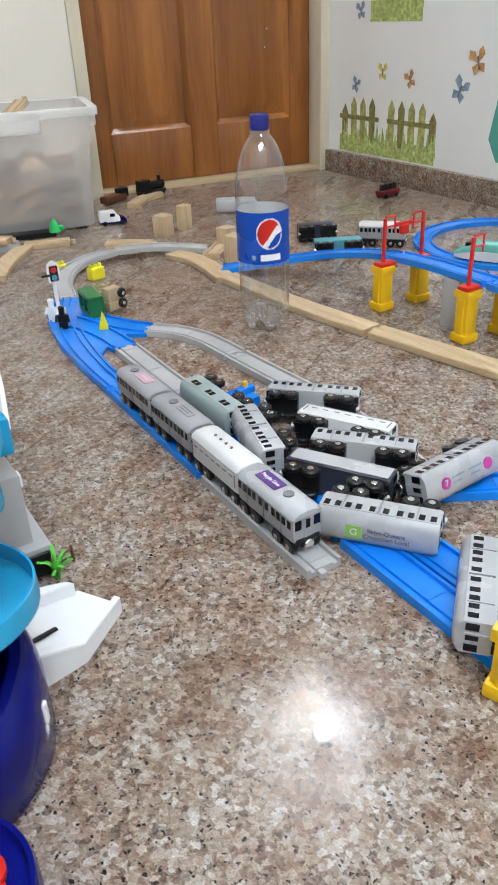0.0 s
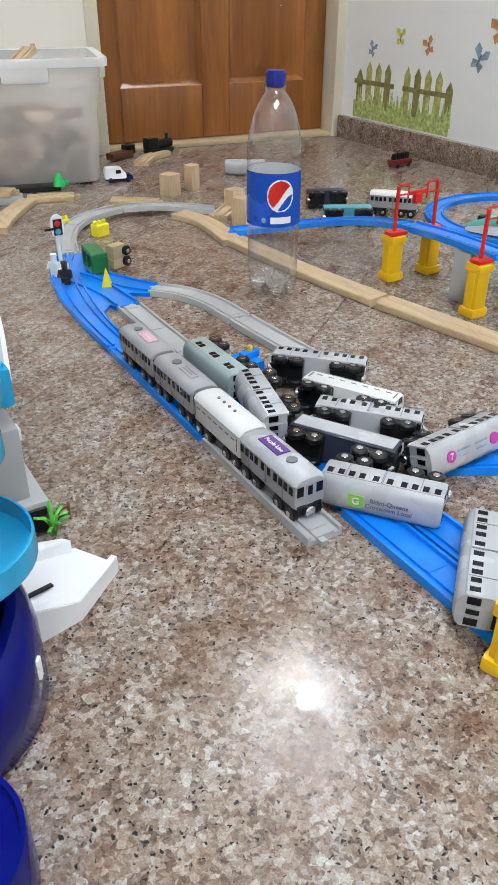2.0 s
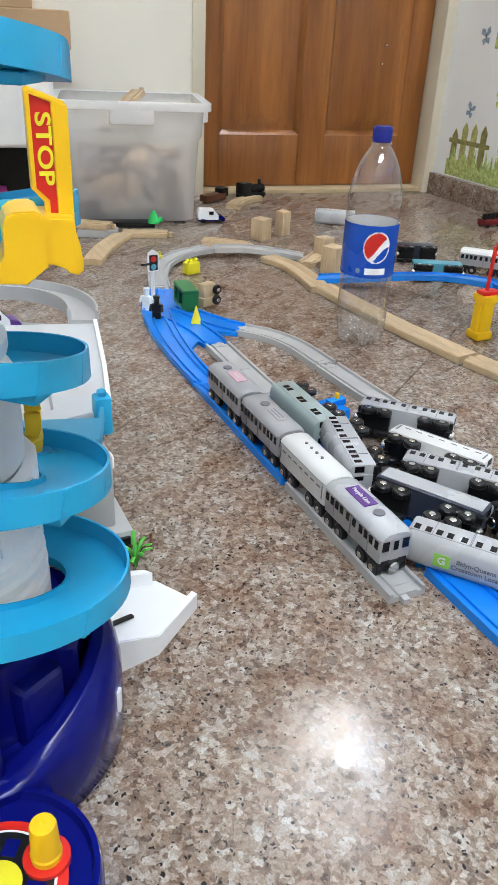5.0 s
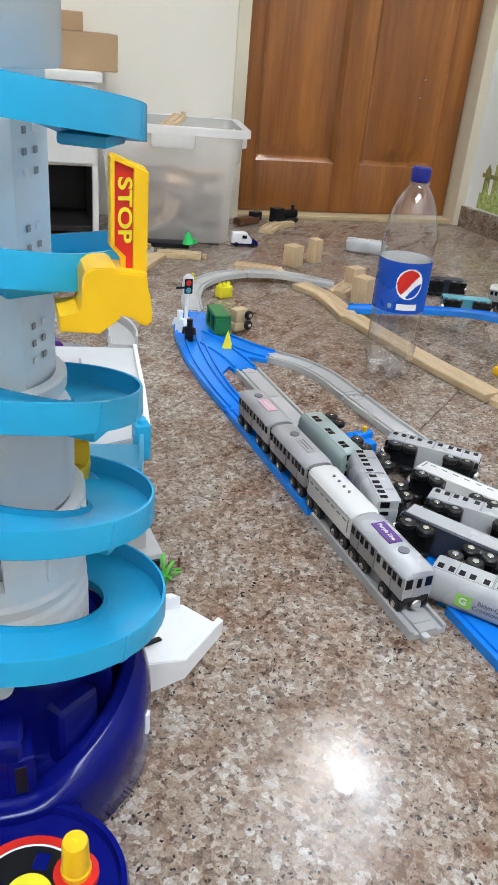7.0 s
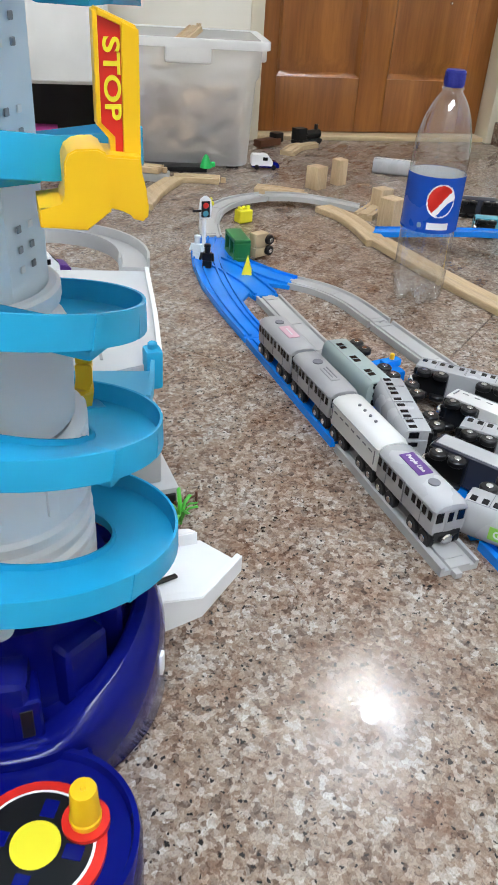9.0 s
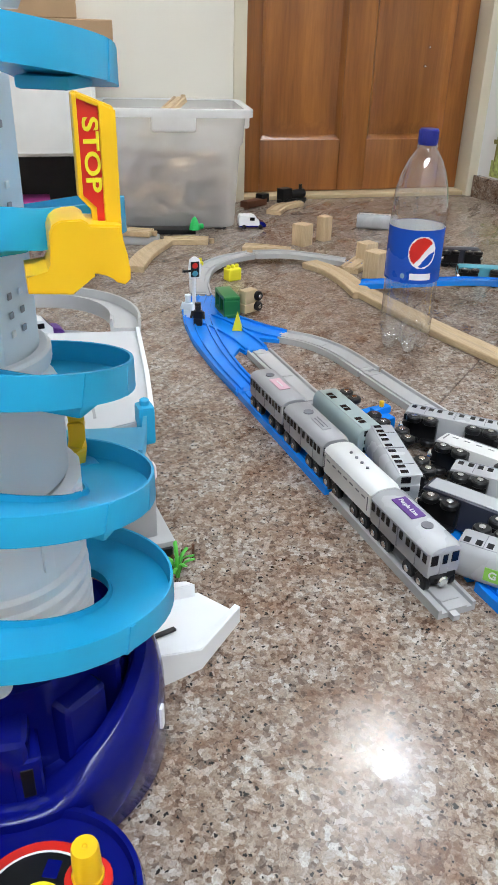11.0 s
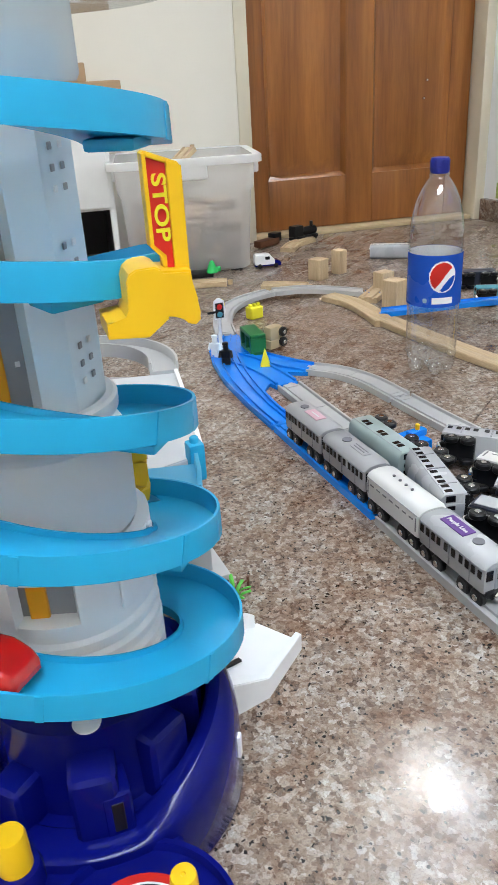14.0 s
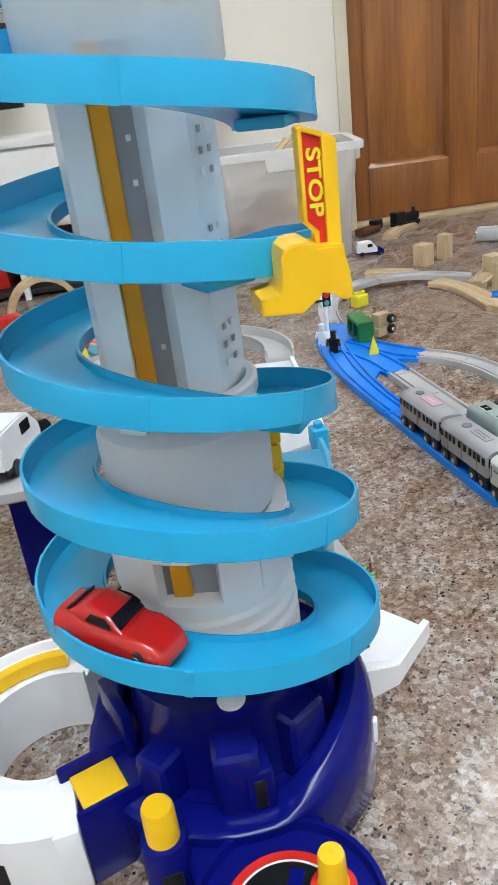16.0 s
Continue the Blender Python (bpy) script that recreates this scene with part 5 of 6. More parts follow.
def on_label(name, f, mat, parent, r, a0, z0, na=26, nz=18, half=0.024):
    """A print on the bottle's curved side; f says which points (across, up) belong to it."""
    bm = bmesh.new()
    grid = {}
    n = 40
    for i in range(n + 1):
        for j in range(n + 1):
            x, z = (i / n * 2 - 1) * half, (j / n * 2 - 1) * half
            a = a0 + x / r
            grid[i, j] = (x, z, bm.verts.new((r * math.cos(a), r * math.sin(a), z0 + z)))
    for i in range(n):
        for j in range(n):
            x, z = grid[i, j][0] + half / n, grid[i, j][1] + half / n
            if f(x, z):
                bm.faces.new((grid[i, j][2], grid[i + 1, j][2], grid[i + 1, j + 1][2], grid[i, j + 1][2]))
    bmesh.ops.delete(bm, geom=[v for v in bm.verts if not v.link_faces], context="VERTS")
    return part(name, bm, mat, parent)


FACE = math.atan2(0.20 - BY, 0.13 - BX) + 0.22
for turn_ in (0.0, math.pi):
    A = FACE + turn_
    on_label("emblem", lambda x, z: x * x + z * z < 0.0232 ** 2, WHITE, bot, RL + 0.0002, A, 0.1575)
    on_label("emblem_red", lambda x, z: x * x + z * z < 0.0212 ** 2 and z > -0.003 + 0.85 * x + 0.0030 * math.sin(x * 150), RED, bot, RL + 0.0004, A, 0.1575)
    on_label("emblem_blue", lambda x, z: x * x + z * z < 0.0212 ** 2 and z < -0.0145 + 0.75 * x + 0.0030 * math.sin(x * 150), LABEL, bot, RL + 0.0004, A, 0.1575)
    on_label("brand_bar", lambda x, z: -0.017 < x < 0.019 and -0.0042 < z < 0.0042, WHITE, bot, RL + 0.0003, A, 0.1222)
    on_label("small_mark", lambda x, z: x * x + z * z < 0.0035 ** 2, BUTB, bot, RL + 0.0003, A - 0.62, 0.1222)

# ---- storage bin ----
bn = thing("storage_bin", pose(0.595, 2.062, 0, 0, 0, -15), "large frosted clear plastic storage bin half full of toys", "storage bin")


def rim(w, d, z, r=0.03, n=5):
    """A rounded rectangle."""
    res = []
    for cx, cy, a0 in ((w - r, d - r, 0), (-w + r, d - r, 90), (-w + r, -d + r, 180), (w - r, -d + r, 270)):
        for k in range(n + 1):
            a = radians(a0 + 90 * k / n)
            res.append((cx + r * math.cos(a), cy + r * math.sin(a), z))
    return res


bm = bmesh.new()
rings = [[bm.verts.new(p) for p in rim(w, d, z)] for w, d, z in ((0.140, 0.108, 0.006), (0.145, 0.113, 0.010), (0.150, 0.118, 0.10), (0.156, 0.123, 0.19), (0.162, 0.128, 0.20), (0.166, 0.132, 0.255), (0.178, 0.144, 0.258), (0.179, 0.145, 0.268), (0.176, 0.142, 0.272), (0.163, 0.130, 0.271), (0.160, 0.127, 0.215))]
for a, b in zip(rings, rings[1:]):
    for i in range(len(a)):
        bm.faces.new((a[i], a[(i + 1) % len(a)], b[(i + 1) % len(a)], b[i]))
bm.faces.new(rings[0][::-1])
part("tub", bm, BIN, bn)
part("rim_band", sweep([(-0.0015, 0.0), (-0.0015, 0.016), (0.0015, 0.016), (0.0015, 0.0)], rim(0.180, 0.146, 0.256), None, True), BIN_RIM, bn, "whiter folded rim")
part("rim_top", sweep([(-0.016, 0.0), (-0.016, 0.0022), (0.0, 0.0022), (0.0, 0.0)], rim(0.179, 0.145, 0.2712), None, True), BIN_RIM, bn)
part("handle_lip", bx(-0.050, 0.050, -0.1475, -0.128, 0.226, 0.258, 0.006, 2), BIN_RIM, bn)
for sx in (-1, 1):
    part("side_grip", bx(sx * 0.17 - 0.012, sx * 0.17 + 0.012, -0.06, 0.06, 0.225, 0.258, 0.005, 2), BIN_RIM, bn)
for x, y in ((-0.11, -0.085), (0.11, -0.085), (-0.11, 0.085), (0.11, 0.085)):
    part("caster", bx(x - 0.015, x + 0.015, y - 0.012, y + 0.012, 0, 0.008, 0.002, 1), BLACK, bn)
rng = random.Random(5)
bm = bmesh.new()
for k in range(230):
    w, d, h = rng.uniform(0.012, 0.035), rng.uniform(0.008, 0.018), rng.uniform(0.006, 0.015)
    q = bmesh.new()
    bx(-w, w, -d, d, -h, h, 0.002, 1, q)
    mm = pose(rng.uniform(-0.112, 0.112), rng.uniform(-0.082, 0.082), rng.uniform(0.030, 0.15), rng.uniform(-90, 90), rng.uniform(-40, 40), rng.uniform(0, 360))
    bmesh.ops.transform(q, matrix=mm, verts=q.verts)
    tmp = bpy.data.meshes.new("tmp")
    q.to_mesh(tmp)
    q.free()
    bm.from_mesh(tmp)
    bpy.data.meshes.remove(tmp)


def mixed_wood():
    m, nt, b = base_mat("mixed_toys")
    g = nt.nodes.new("ShaderNodeNewGeometry")
    nt.links.new(ramp(nt, [(0.0, (0.40, 0.25, 0.15)), (0.3, (0.60, 0.43, 0.28)), (0.5, (0.20, 0.15, 0.15)), (0.7, (0.12, 0.08, 0.07)), (0.88, (0.62, 0.52, 0.42)), (1.0, (0.20, 0.22, 0.32))], g.outputs["Random Per Island"]), b.inputs["Base Color"])
    b.inputs["Roughness"].default_value = 0.5
    return m


solid("bin_toys", bm, mixed_wood(), pose(0.595, 2.062, 0, 0, 0, -15), "jumble of wooden and plastic toy pieces inside the bin", "toys", "", "stuff")
wooden_track([(0.52, 2.02, 0.20), (0.58, 2.06, 0.245), (0.63, 2.09, 0.275)], "beech wooden toy track sticking up inside the bin")
# one black slab puts in both the tray and the bin's shade
solid("black_tray", bx(-0.13, 0.05, -0.03, 0.03, 0, 0.012, 0.002), BLACK, pose(0.56, 1.945, 0, 0, 0, -15), "flat black slab for the tray and the shade under the bin", "tray")
gt = thing("green_toy", pose(0.598, 1.905, 0.012), "small bright green plastic toy on a black tray", "toy")
part("body", lathe([(0, 0), (0.014, 0), (0.011, 0.012), (0.005, 0.026), (0, 0.030)], 14), LIME, gt)
part("fin", bx(0.0, 0.022, -0.004, 0.004, 0.0, 0.012, 0.002, 1), LIME, gt)

# ---- figures and bits on the junction ----
sg = thing("toy_signal", pose(0.412, 1.362, 0.0062), "white toy railway signal with red and blue lights", "toy signal")
part("mast", rod((0, 0, 0), (0, 0, 0.062), 0.0035, 10), WHITE, sg)
part("foot", bx(-0.010, 0.010, -0.010, 0.010, 0, 0.012, 0.002), WHITE, sg)
hd = part("head", plate([(-0.009, -0.014), (0.009, -0.014), (0.011, 0), (0.009, 0.017), (0.002, 0.022), (-0.002, 0.022), (-0.009, 0.017), (-0.011, 0)], -0.0015, 0.0015), WHITE, sg, "", pose(0, -0.004, 0.072) @ pose(0, 0, 0, 90, 0, 0) @ pose(0, 0, 0, 0, 0, 0))
part("backing", bx(-0.0072, 0.0072, -0.012, 0.014, 0.0014, 0.0026, 0.001, 1), BLACK, hd)
part("arm", bx(-0.022, -0.007, -0.003, 0.001, 0.0005, 0.0024, 0.0004, 1), BLACK, hd)
part("red_light", lathe([(0, 0.0024), (0.0052, 0.0024), (0.004, 0.0036), (0, 0.004)], 16, None, pose(0, 0.007, 0)), RED, hd)
part("blue_light", lathe([(0, 0.0024), (0.0052, 0.0024), (0.004, 0.0036), (0, 0.004)], 16, None, pose(0, -0.006, 0)), TEAL, hd)


def toy_figure(m, mat, label):
    bm = bx(-0.007, 0.007, -0.004, 0.004, 0.0, 0.012, 0.001, 1)
    bx(-0.0078, 0.0078, -0.0042, 0.0042, 0.0115, 0.025, 0.0012, 1, bm)
    lathe([(0, 0.0245), (0.0045, 0.025), (0.005, 0.030), (0.0045, 0.0335), (0.0055, 0.034), (0.0052, 0.038), (0, 0.039)], 14, bm)
    for sx in (-1, 1):
        rod((sx * 0.0088, 0, 0.024), (sx * 0.0105, -0.005, 0.013), 0.0022, 8, bm)
    return solid("toy_figure", bm, mat, m, label, "toy figure", "toy figures")


toy_figure(pose(0.394, 1.290, 0.0062, 0, 0, -30), BLACK, "small black plastic toy figure on the blue junction")
toy_figure(pose(0.392, 1.335, 0.0062, 0, 0, -50), PALE, "small white and blue plastic toy figure on the junction")
cn = solid("toy_cone", lathe([(0, 0.030), (0.0115, 0.0), (0.0, 0.0)], 4), LEMON, pose(0.448, 1.252, 0.0062, 0, 0, 20), "small yellow pyramid marker on the blue junction", "toy cone")
gb = thing("green_brick_frame", pose(0.462, 1.335, 0.006, 0, 0, 84), "green plastic toy window frame on the track", "toy brick")
for z0, z1 in ((0.0, 0.007), (0.029, 0.036)):
    part("frame_rail", bx(-0.032, 0.032, -0.014, 0.014, z0, z1, 0.0015, 1), GREEN, gb)
for x in (-0.028, 0.0, 0.028):
    part("frame_stile", bx(x - 0.004, x + 0.004, -0.0138, 0.0138, 0.006, 0.030, 0.001, 1), GREEN, gb)
part("back", bx(-0.030, 0.030, -0.013, -0.008, 0.005, 0.031, 0.001, 1), GREEN, gb)
wt = thing("toy_wheel_set", pose(0.500, 1.330, 0.0, 0, 0, 20), "tan toy car lying with black wheels up", "toy car")
part("body", bx(-0.018, 0.018, -0.010, 0.010, 0.006, 0.022, 0.003), TAN, wt)
part("top", bx(-0.016, 0.012, -0.009, 0.009, 0.021, 0.045, 0.003), TAN, wt)
for z in (0.016, 0.034):
    w = part("wheel", rod((0.010, -0.016, z), (0.010, -0.009, z), 0.0085, 14), BLACK, wt)
    part("hub", rod((0.010, -0.0175, z), (0.010, -0.0155, z), 0.0035, 10), STEEL, w)


def studded(x, y, z, s, h, mat, label):
    t = thing("toy_brick", pose(x, y, z, 0, 0, 15), label, "toy brick", "yellow toy bricks")
    part("brick_body", bx(-s, s, -s * 0.7, s * 0.7, 0, h, 0.002, 1), mat, t)
    for i in (-1, 0, 1):
        part("stud", rod((i * s * 0.66, 0, h), (i * s * 0.66, 0, h + 0.006), s * 0.26, 10), mat, t)
    return t


studded(0.548, 1.530, 0.0, 0.015, 0.024, LEMON, "yellow studded plastic toy brick on the curved track")
studded(0.505, 1.615, 0.0, 0.011, 0.018, LEMON, "small yellow studded toy brick behind the track")
lv = thing("track_lever", pose(0.478, 0.872, 0.0, 0, 0, 10), "blue plastic switch stand with a yellow pin", "toy track lever")
part("stand", bx(-0.016, 0.016, -0.02, 0.02, 0, 0.026, 0.004), BLUE, lv)
part("paddle", bx(-0.006, 0.020, -0.006, 0.006, 0.024, 0.034, 0.003), BLUE, lv)
part("pin", rod((0.008, 0.0, 0.033), (0.008, 0.0, 0.041), 0.003, 8), YELLOW, lv)

# ---- far trains ----
subway_car(pose(1.125, 1.352, 0, 0, 0, -48), SILVER_D, CARWHITE, "white-roofed toy train car near the blue loop")
c = lying_car(1.006, 1.352, -28, -90, TEAL, TEAL, "teal toy train car lying on its side", plan="plain", length=0.096)
lying_car(1.050, 1.485, -25, -90, CARNAVY, BLACK, "black toy train car lying on its side", plan="plain", length=0.080)
lying_car(1.055, 1.835, -33, 90, CARWHITE, SILVER, "white toy train car lying on its side", plan="slots", length=0.098)
en = thing("toy_engine", pose(0.975, 2.165, 0, 0, 0, 15), "small black toy steam engine near the door", "toy engine")
part("frame_bed", bx(-0.045, 0.045, -0.014, 0.014, 0.006, 0.016, 0.002, 1), BLACK, en)
part("boiler", rod((-0.01, 0, 0.027), (0.044, 0, 0.027), 0.012, 16), BLACK, en)
part("cab", bx(-0.045, -0.010, -0.014, 0.014, 0.015, 0.046, 0.002, 1), BLACK, en)
part("chimney", rod((0.030, 0, 0.036), (0.030, 0, 0.052), 0.005, 12), BLACK, en)
for x in (-0.03, 0.0, 0.03):
    for sy in (-1, 1):
        part("wheel", rod((x, sy * 0.011, 0.009), (x, sy * 0.016, 0.009), 0.009, 14), BLACK, en)
dt = thing("dark_toy_truck", pose(0.862, 2.155, 0, 0, 0, 25), "dark brown toy truck lying near the sill", "toy truck")
part("body", bx(-0.05, 0.03, -0.014, 0.014, 0.004, 0.022, 0.003), BROWN, dt)
part("cab", bx(0.01, 0.04, -0.013, 0.013, 0.01, 0.034, 0.003), BLACK, dt)
rt = thing("red_toy_wagon", pose(1.443, 1.70, 0, 0, 0, 5), "dark red toy wagon with black load near the wall", "toy wagon")
part("bed", bx(-0.033, 0.033, -0.014, 0.014, 0.006, 0.020, 0.002, 1), WINE, rt)
for i in range(4):
    part("load", lathe([(0, 0.019), (0.007, 0.019), (0.006, 0.034), (0, 0.036)], 10, None, pose(-0.023 + i * 0.0155, 0, 0)), BLACK, rt)
for x in (-0.02, 0.02):
    for sy in (-1, 1):
        part("wheel", rod((x, sy * 0.011, 0.006), (x, sy * 0.015, 0.006), 0.006, 12), BLACK, rt)
bt = thing("bullet_train_car", pose(1.185, 1.115, 0.0075, 0, 0, 118), "mint green and white toy bullet train nose car on the loop", "toy train")
LOFT = [(-0.062, 0.016, 0.014, 0.040), (0.0, 0.016, 0.014, 0.040), (0.025, 0.0155, 0.013, 0.037), (0.045, 0.013, 0.011, 0.028), (0.060, 0.008, 0.009, 0.019), (0.066, 0.003, 0.009, 0.013)]
for nm, mt, lo_, hi_ in (("lower_body", CARWHITE, 0.0, 0.5), ("upper_body", MINT, 0.5, 1.0)):
    bm = bmesh.new()
    rows = []
    for x, w, z0, z1 in LOFT:
        z0 = 0.004
        ring = []
        for k in range(9):
            s = k / 8
            ang = math.pi * s
            zz = z0 + (z1 - z0) * (lo_ + (hi_ - lo_) * math.sin(ang) ** 0.7)
            ww = w * (1.0 if lo_ == 0 else 1.01)
            ring.append(bm.verts.new((x, ww * math.cos(ang) if lo_ else ww * (1 if k < 4.5 else -1) * (1 if k != 4 else 0), zz)))
        rows.append(ring)
    for a, b in zip(rows, rows[1:]):
        for i in range(8):
            bm.faces.new((a[i], a[i + 1], b[i + 1], b[i]))
        bm.faces.new((a[8], a[0], b[0], b[8]))
    bm.faces.new(rows[0][::-1]), bm.faces.new(rows[-1])
    part(nm, bm, mt, bt)
part("cockpit_window", bx(0.026, 0.044, -0.009, 0.009, 0.026, 0.0345, 0.003, 2), GLASS_D, bt)
for x in (-0.035, 0.02):
    part("bogie", bx(x - 0.012, x + 0.012, -0.012, 0.012, -0.002, 0.006, 0.001, 1), BLACK, bt)

# ---- toys on the floor behind the tower ----
arch = thing("wooden_arch", pose(-0.045, 1.86, 0, 0, 0, 8), "plain beech wooden toy bridge arch on the floor", "toy bridge")
part("span", sweep([(-0.016, -0.006), (-0.016, 0.006), (0.016, 0.006), (0.016, -0.006)], [(0.075 * math.cos(radians(q)), 0, 0.012 + 0.085 * math.sin(radians(q))) for q in range(180, -1, -12)]), BEECH, arch)
for x in (-0.075, 0.075):
    part("pier", bx(x - 0.012, x + 0.012, -0.016, 0.016, 0, 0.014, 0.002), BEECH_Z, arch)
toy_van(pose(-0.105, 1.80, 0, 0, 0, 25) @ Matrix.Scale(1.3, 4), RED, YELLOW, "red toy van with a yellow bonnet on the floor")
tb = thing("toy_basket", pose(-0.002, 1.50, 0, 0, 0, 12), "shallow pale plastic basket holding small coloured toys", "basket")
part("tray", lathe([(0, 0.002), (0.055, 0.002), (0.066, 0.034), (0.069, 0.036), (0.064, 0.034), (0.053, 0.006), (0, 0.006)], 28), WHITE, tb)
for k, mt in enumerate((TAN, RED, BROWN, LIME, BEECH_Z, LEMON, TEAL)):
    part("toy_piece", bx(-0.016, 0.016, -0.010, 0.010, -0.008, 0.008, 0.003, 2), mt, tb, "", pose(0.034 * math.cos(k * 0.9), 0.034 * math.sin(k * 0.9), 0.026 + 0.004 * (k % 3), 20 * k, 15, 50 * k))

# ---- cabinet and boxes by the wall ----
cb = thing("white_cabinet", pose(0.41, 2.03, 0, 0, 0, -8), "white lacquered low cabinet, black boards for the dark space below", "cabinet")
part("case", bx(-1.5, 0.0, 0.0, 0.30, 0.165, 0.345, 0.003), CAB, cb)
part("top_board", bx(-1.51, 0.01, -0.012, 0.30, 0.346, 0.366, 0.003), CAB, cb)
for k in range(3):
    d = part("drawer_front", bx(-0.49 - 0.5 * k, -0.01 - 0.5 * k, -0.010, 0.0, 0.172, 0.340, 0.003), CAB, cb)
# black boards put the dark of the open space below in as colour
part("back_board", bx(-1.5, -0.002, 0.225, 0.240, 0.02, 0.165), DARK_SHELF_SPACE, cb, "black board put in for the dark space below")
part("bottom_board", bx(-1.5, 0.0, 0.02, 0.30, 0.008, 0.022, 0.002), DARK_SHELF_SPACE, cb, "black bottom shelf")
for x in (-1.5, -1.0, -0.5, -0.014):
    part("leg", bx(x, x + 0.014, 0.0, 0.02, 0, 0.166, 0.002), CAB, cb)
    part("divider", bx(x, x + 0.012, 0.03, 0.224, 0.022, 0.165), DARK_SHELF_SPACE, cb)
for k, (x, w, h, mt) in enumerate(((-0.20, 0.16, 0.03, MAGENTA), (-0.36, 0.12, 0.05, WHITE), (-0.62, 0.16, 0.06, RED), (-0.85, 0.2, 0.04, TAN))):
    solid("toy_box", bx(-w / 2, w / 2, -0.05, 0.05, 0, h, 0.003), mt, cb.matrix_basis @ pose(x, 0.12, 0.022), "small flat toy box on the black shelf", "box", "shelf boxes")


def carton(x, y, z, w, d, h, yaw, label):
    t = thing("cardboard_box", cb.matrix_basis @ pose(x, y, z, 0, 0, yaw), label, "cardboard box", "cardboard boxes")
    part("carton", bx(-w / 2, w / 2, -d / 2, d / 2, 0, h, 0.002, 1), CARD, t)
    part("tape", bx(-w / 2 - 0.0006, w / 2 + 0.0006, -0.02, 0.02, h - 0.0005, h + 0.0008), TAN, t)
    return t


carton(-0.055, 0.17, 0.366, 0.20, 0.22, 0.078, 4, "plain brown cardboard box on the white cabinet")
carton(-0.12, 0.17, 0.4445, 0.20, 0.18, 0.040, -3, "flat brown cardboard box stacked on another")
pb = thing("purple_toy", cb.matrix_basis @ pose(-0.14, 0.15, 0.486), "small mauve toy lying on the cardboard boxes", "toy")
part("body", lathe([(0, 0), (0.035, 0), (0.045, 0.012), (0.03, 0.026), (0, 0.030)], 18), plastic("mauve_plastic", (0.33, 0.26, 0.42), 0.4), pb)
mo = thing("black_monitor", cb.matrix_basis @ pose(-0.62, 0.16, 0.366), "black flat screen standing on the cabinet", "screen")
part("stand", bx(-0.10, 0.10, -0.05, 0.05, 0, 0.012, 0.003), BLACK, mo)
part("neck", bx(-0.02, 0.02, -0.01, 0.01, 0.01, 0.07, 0.002), BLACK, mo)
part("panel", bx(-0.28, 0.20, -0.015, 0.012, 0.06, 0.34, 0.004), BLACK, mo)

# ---- stickers on the white wall ----
WX = 1.5715


def picket_sticker(y0, z0, tall, label):
    t = thing("fence_sticker", pose(WX, y0, z0), label, "wall sticker", "garden wall stickers")
    part("grass_strip", bx(-0.0012, 0.0, 0.0, 0.40, 0.0, 0.045, 0.0002, 1), GRASSP, t, "olive grass print")
    r = random.Random(3)
    for k in range(26):
        y = r.uniform(0.0, 0.39)
        h = r.uniform(0.05, 0.085)
        bm = bmesh.new()
        vs = [bm.verts.new(p) for p in ((-0.0022 - k * 3e-5, y - 0.01, 0.02), (-0.0022 - k * 3e-5, y + 0.01, 0.02), (-0.0022 - k * 3e-5, y + r.uniform(-0.008, 0.008), h))]
        ws = [bm.verts.new((0, v.co.y, v.co.z)) for v in vs]
        bm.faces.new(vs), bm.faces.new(ws)
        for i in range(3):
            bm.faces.new((vs[i], vs[(i + 1) % 3], ws[(i + 1) % 3], ws[i]))
        part("tuft", bm, GRASSP, t)
    for k in range(10):
        if k == 5:
            continue
        y = 0.012 + k * 0.0405
        h = tall * (0.86 if k in (0, 9) else 1.0)
        bm = bmesh.new()
        vs = [bm.verts.new((-0.0016, y + a, b)) for a, b in ((-0.012, 0.03), (0.012, 0.03), (0.012, h - 0.02), (0, h), (-0.012, h - 0.02))]
        ws = [bm.verts.new((0, v.co.y, v.co.z)) for v in vs]
        bm.faces.new(vs), bm.faces.new(ws)
        for i in range(5):
            bm.faces.new((vs[i], vs[(i + 1) % 5], ws[(i + 1) % 5], ws[i]))
        part("picket", bm, FENCE if k % 3 else FENCE_D, t)
    for y0_, y1_ in ((0.0, 0.19), (0.225, 0.40)):
        part("cross_rail", bx(-0.0021, -0.0015, y0_, y1_, tall * 0.60, tall * 0.68), FENCE_D, t)
    return t


picket_sticker(1.670, 0.066, 0.150, "printed olive picket fence and grass wall sticker")
up = thing("grass_sticker", pose(WX, 1.745, 0.405), "printed green grass tuft wall sticker", "wall sticker", "garden wall stickers")
part("grass_print", bx(-0.0012, 0.0, 0.0, 0.20, 0.0, 0.05, 0.0002, 1), GRASSP, up)
r6 = random.Random(6)
for k in range(14):
    y = r6.uniform(0.01, 0.19)
    part("tuft", bx(-0.0016 - k * 3e-5, 0.0, y - 0.012, y + 0.012, 0.03, r6.uniform(0.06, 0.11), 0.0004, 1), GRASSP, up)
tl_ = thing("plant_sticker", pose(WX, 1.30, 0.10), "printed teal and green plant wall sticker", "wall sticker", "garden wall stickers")
part("leaf_print", plate([(0, 0), (0.16, 0.0), (0.19, 0.05), (0.17, 0.16), (0.12, 0.2), (0.0, 0.18)], 0.0, 0.0012), MINT, tl_, "", Matrix(((0, 0, -1, 0), (1, 0, 0, 0), (0, 1, 0, 0), (0, 0, 0, 1))))
part("stem_print", bx(-0.0018, -0.0012, 0.03, 0.10, 0.02, 0.12), GRASSP, tl_)


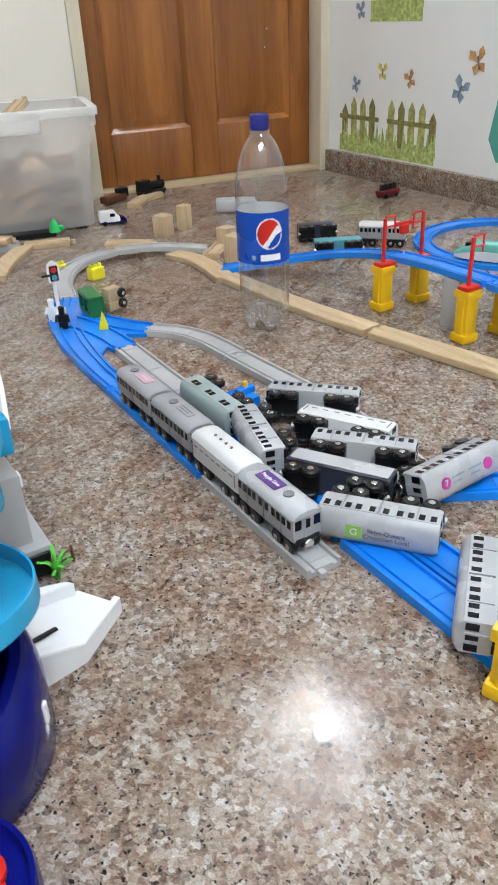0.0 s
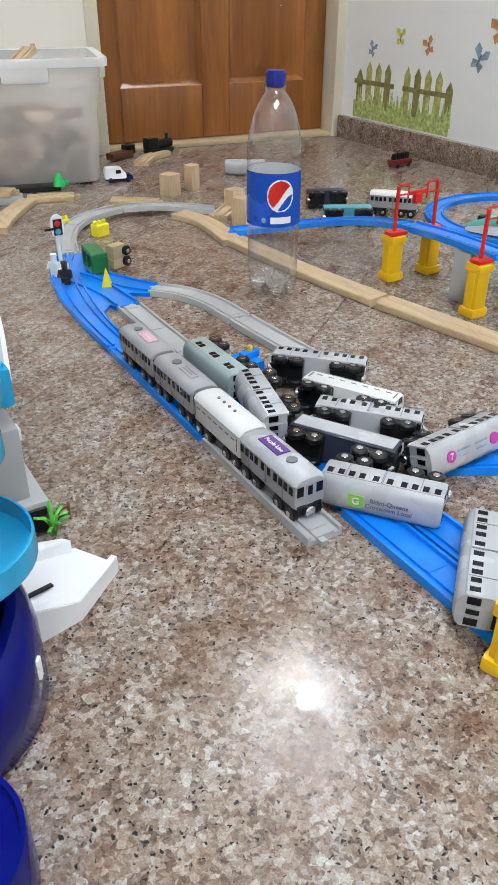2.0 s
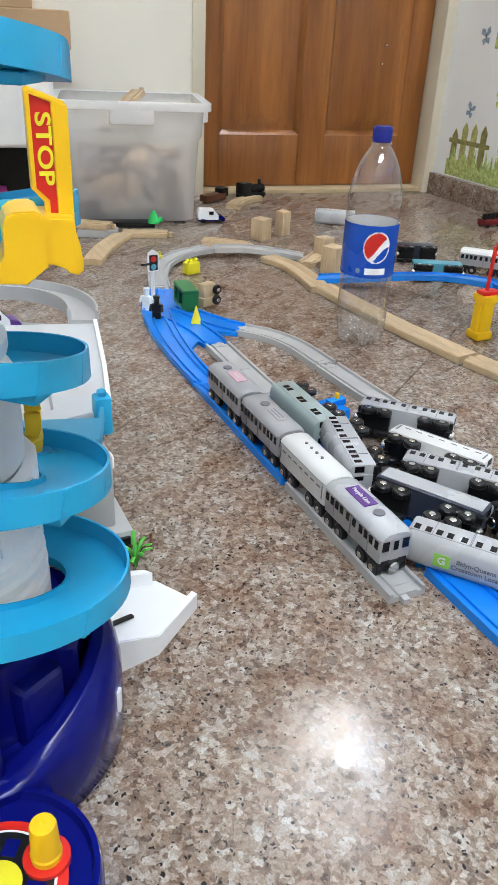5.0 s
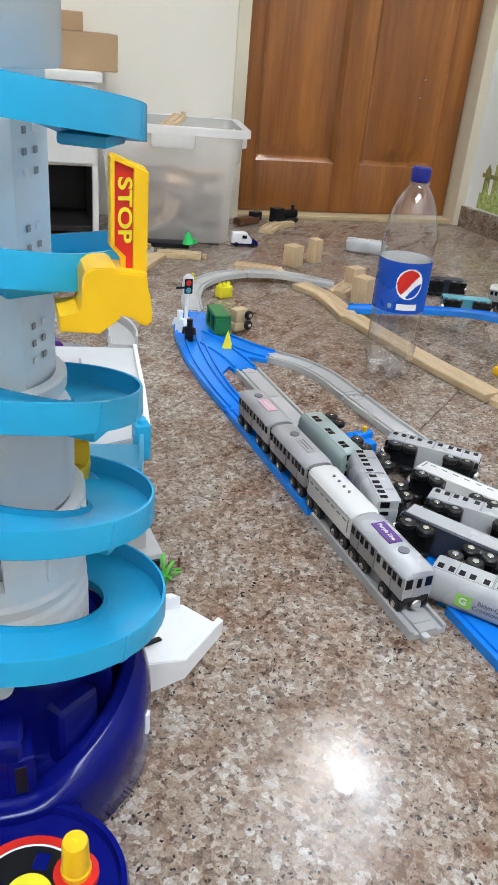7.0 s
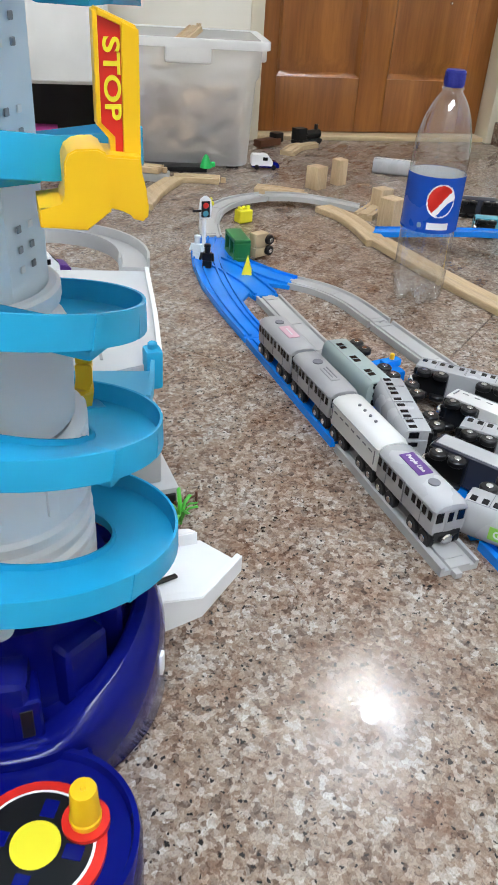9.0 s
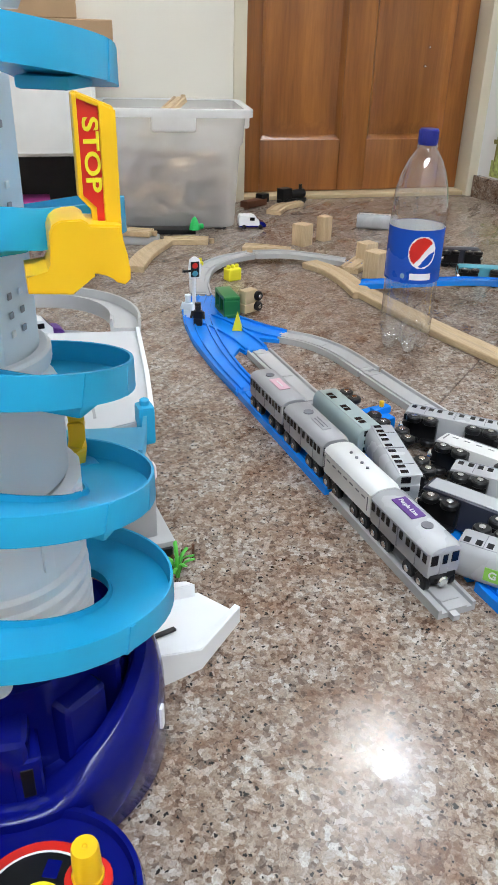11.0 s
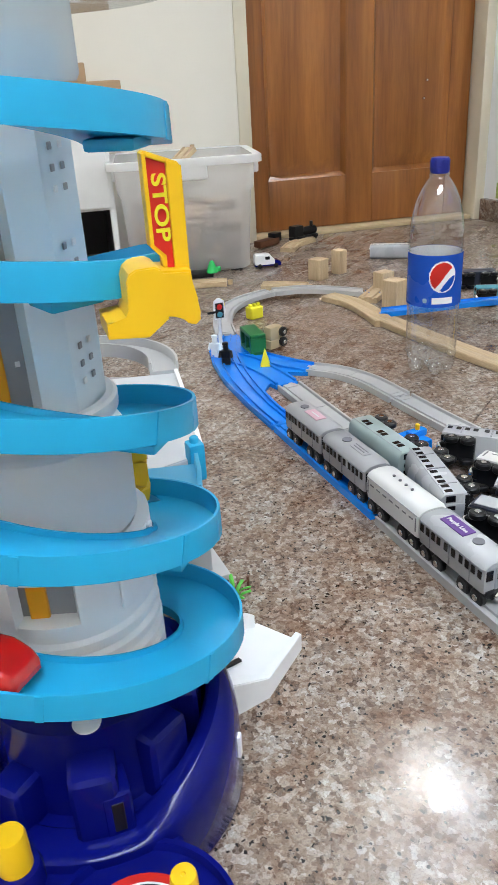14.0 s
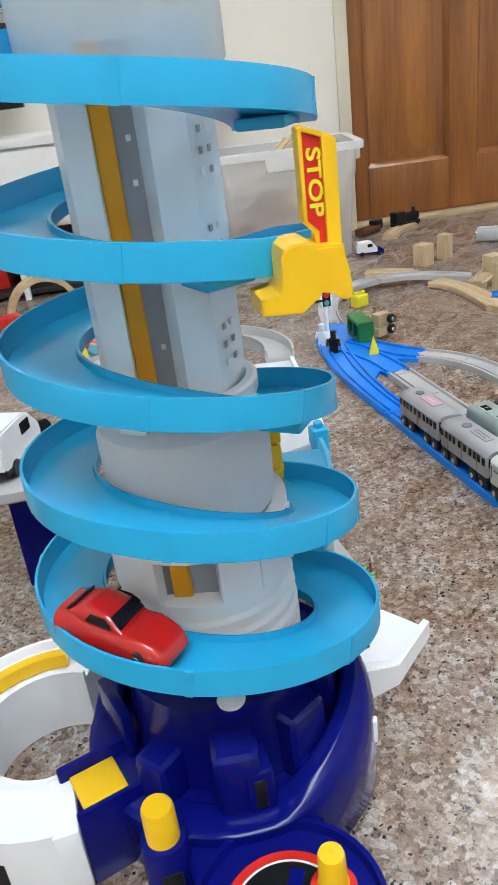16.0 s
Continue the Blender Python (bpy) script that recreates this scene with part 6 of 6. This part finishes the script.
def butterfly(y, z, s, mat, lean):
    t = thing("butterfly_sticker", pose(WX, y, z, lean, 0, 0), "small printed butterfly wall sticker", "wall sticker", "butterfly stickers")
    for sy, a in ((-1, 0.85), (1, 1.0)):
        for nm, pts in (("upper_wing", ((0, 0), (0.9, 0.5), (0.75, 1.1), (0.25, 0.9))), ("lower_wing", ((0, 0), (0.7, -0.15), (0.55, -0.8), (0.15, -0.6)))):
            bm = bmesh.new()
            vs = [bm.verts.new((-0.0014, sy * p * s * a, q * s)) for p, q in pts]
            ws = [bm.verts.new((0.0, v.co.y, v.co.z)) for v in vs]
            bm.faces.new(vs), bm.faces.new(ws)
            for i in range(4):
                bm.faces.new((vs[i], vs[(i + 1) % 4], ws[(i + 1) % 4], ws[i]))
            part(nm, bm, mat, t)
    part("abdomen", bx(-0.0018, 0.0, -0.07 * s, 0.07 * s, -0.5 * s, 0.5 * s), INK, t)
    return t


butterfly(2.000, 0.245, 0.020, BUTB, 20)
butterfly(1.886, 0.282, 0.022, BUTY, 0)
butterfly(1.775, 0.268, 0.022, BUTO, -25)
butterfly(1.597, 0.250, 0.030, BUTB, 25)
butterfly(1.545, 0.315, 0.030, BUTO, -15)
butterfly(1.985, 0.43, 0.022, BUTB, -10)

# ---- floor slabs ----
floor_base = solid("floor", bx(-2.0, 1.8, -1.7, 2.8, -0.08, -0.012), GROUT, Matrix(), "polished speckled brown granite tile floor with thin dark joints", "floor", "", "structure")
TILE, GAP = 0.526, 0.0009
TURN = pose(0, 0, 0, 0, 0, 36)
LONG = 0.60
tile_me = put_mesh("floor_tile", bx(GAP / 2, TILE - GAP / 2, GAP / 2, TILE - GAP / 2, -0.02, 0.0, 0.0006, 1), GRANITE)
WIDE_ROW = 0.80
long_me = put_mesh("floor_tile", bx(GAP / 2, TILE - GAP / 2, GAP / 2, LONG - GAP / 2, -0.02, 0.0, 0.0006, 1), GRANITE)
wide_me = put_mesh("floor_tile", bx(GAP / 2, WIDE_ROW - GAP / 2, GAP / 2, LONG - GAP / 2, -0.02, 0.0, 0.0006, 1), GRANITE)
for i in range(-8, 9):
    for j in range(-8, 9):
        m = TURN @ pose(0.827 + i * TILE - (WIDE_ROW - TILE if i < 0 else 0), 0.385 + j * TILE if i % 2 == 0 else 0.635 + j * LONG, 0)
        cen = m @ Vector((TILE / 2, TILE / 2, 0))
        if -1.8 < cen.x < 2.0 and -1.5 < cen.y < 3.0:
            ob = new("floor_tile", wide_me if i == -1 else long_me if i % 2 else tile_me)
            ob.parent, ob.matrix_basis = floor_base, m
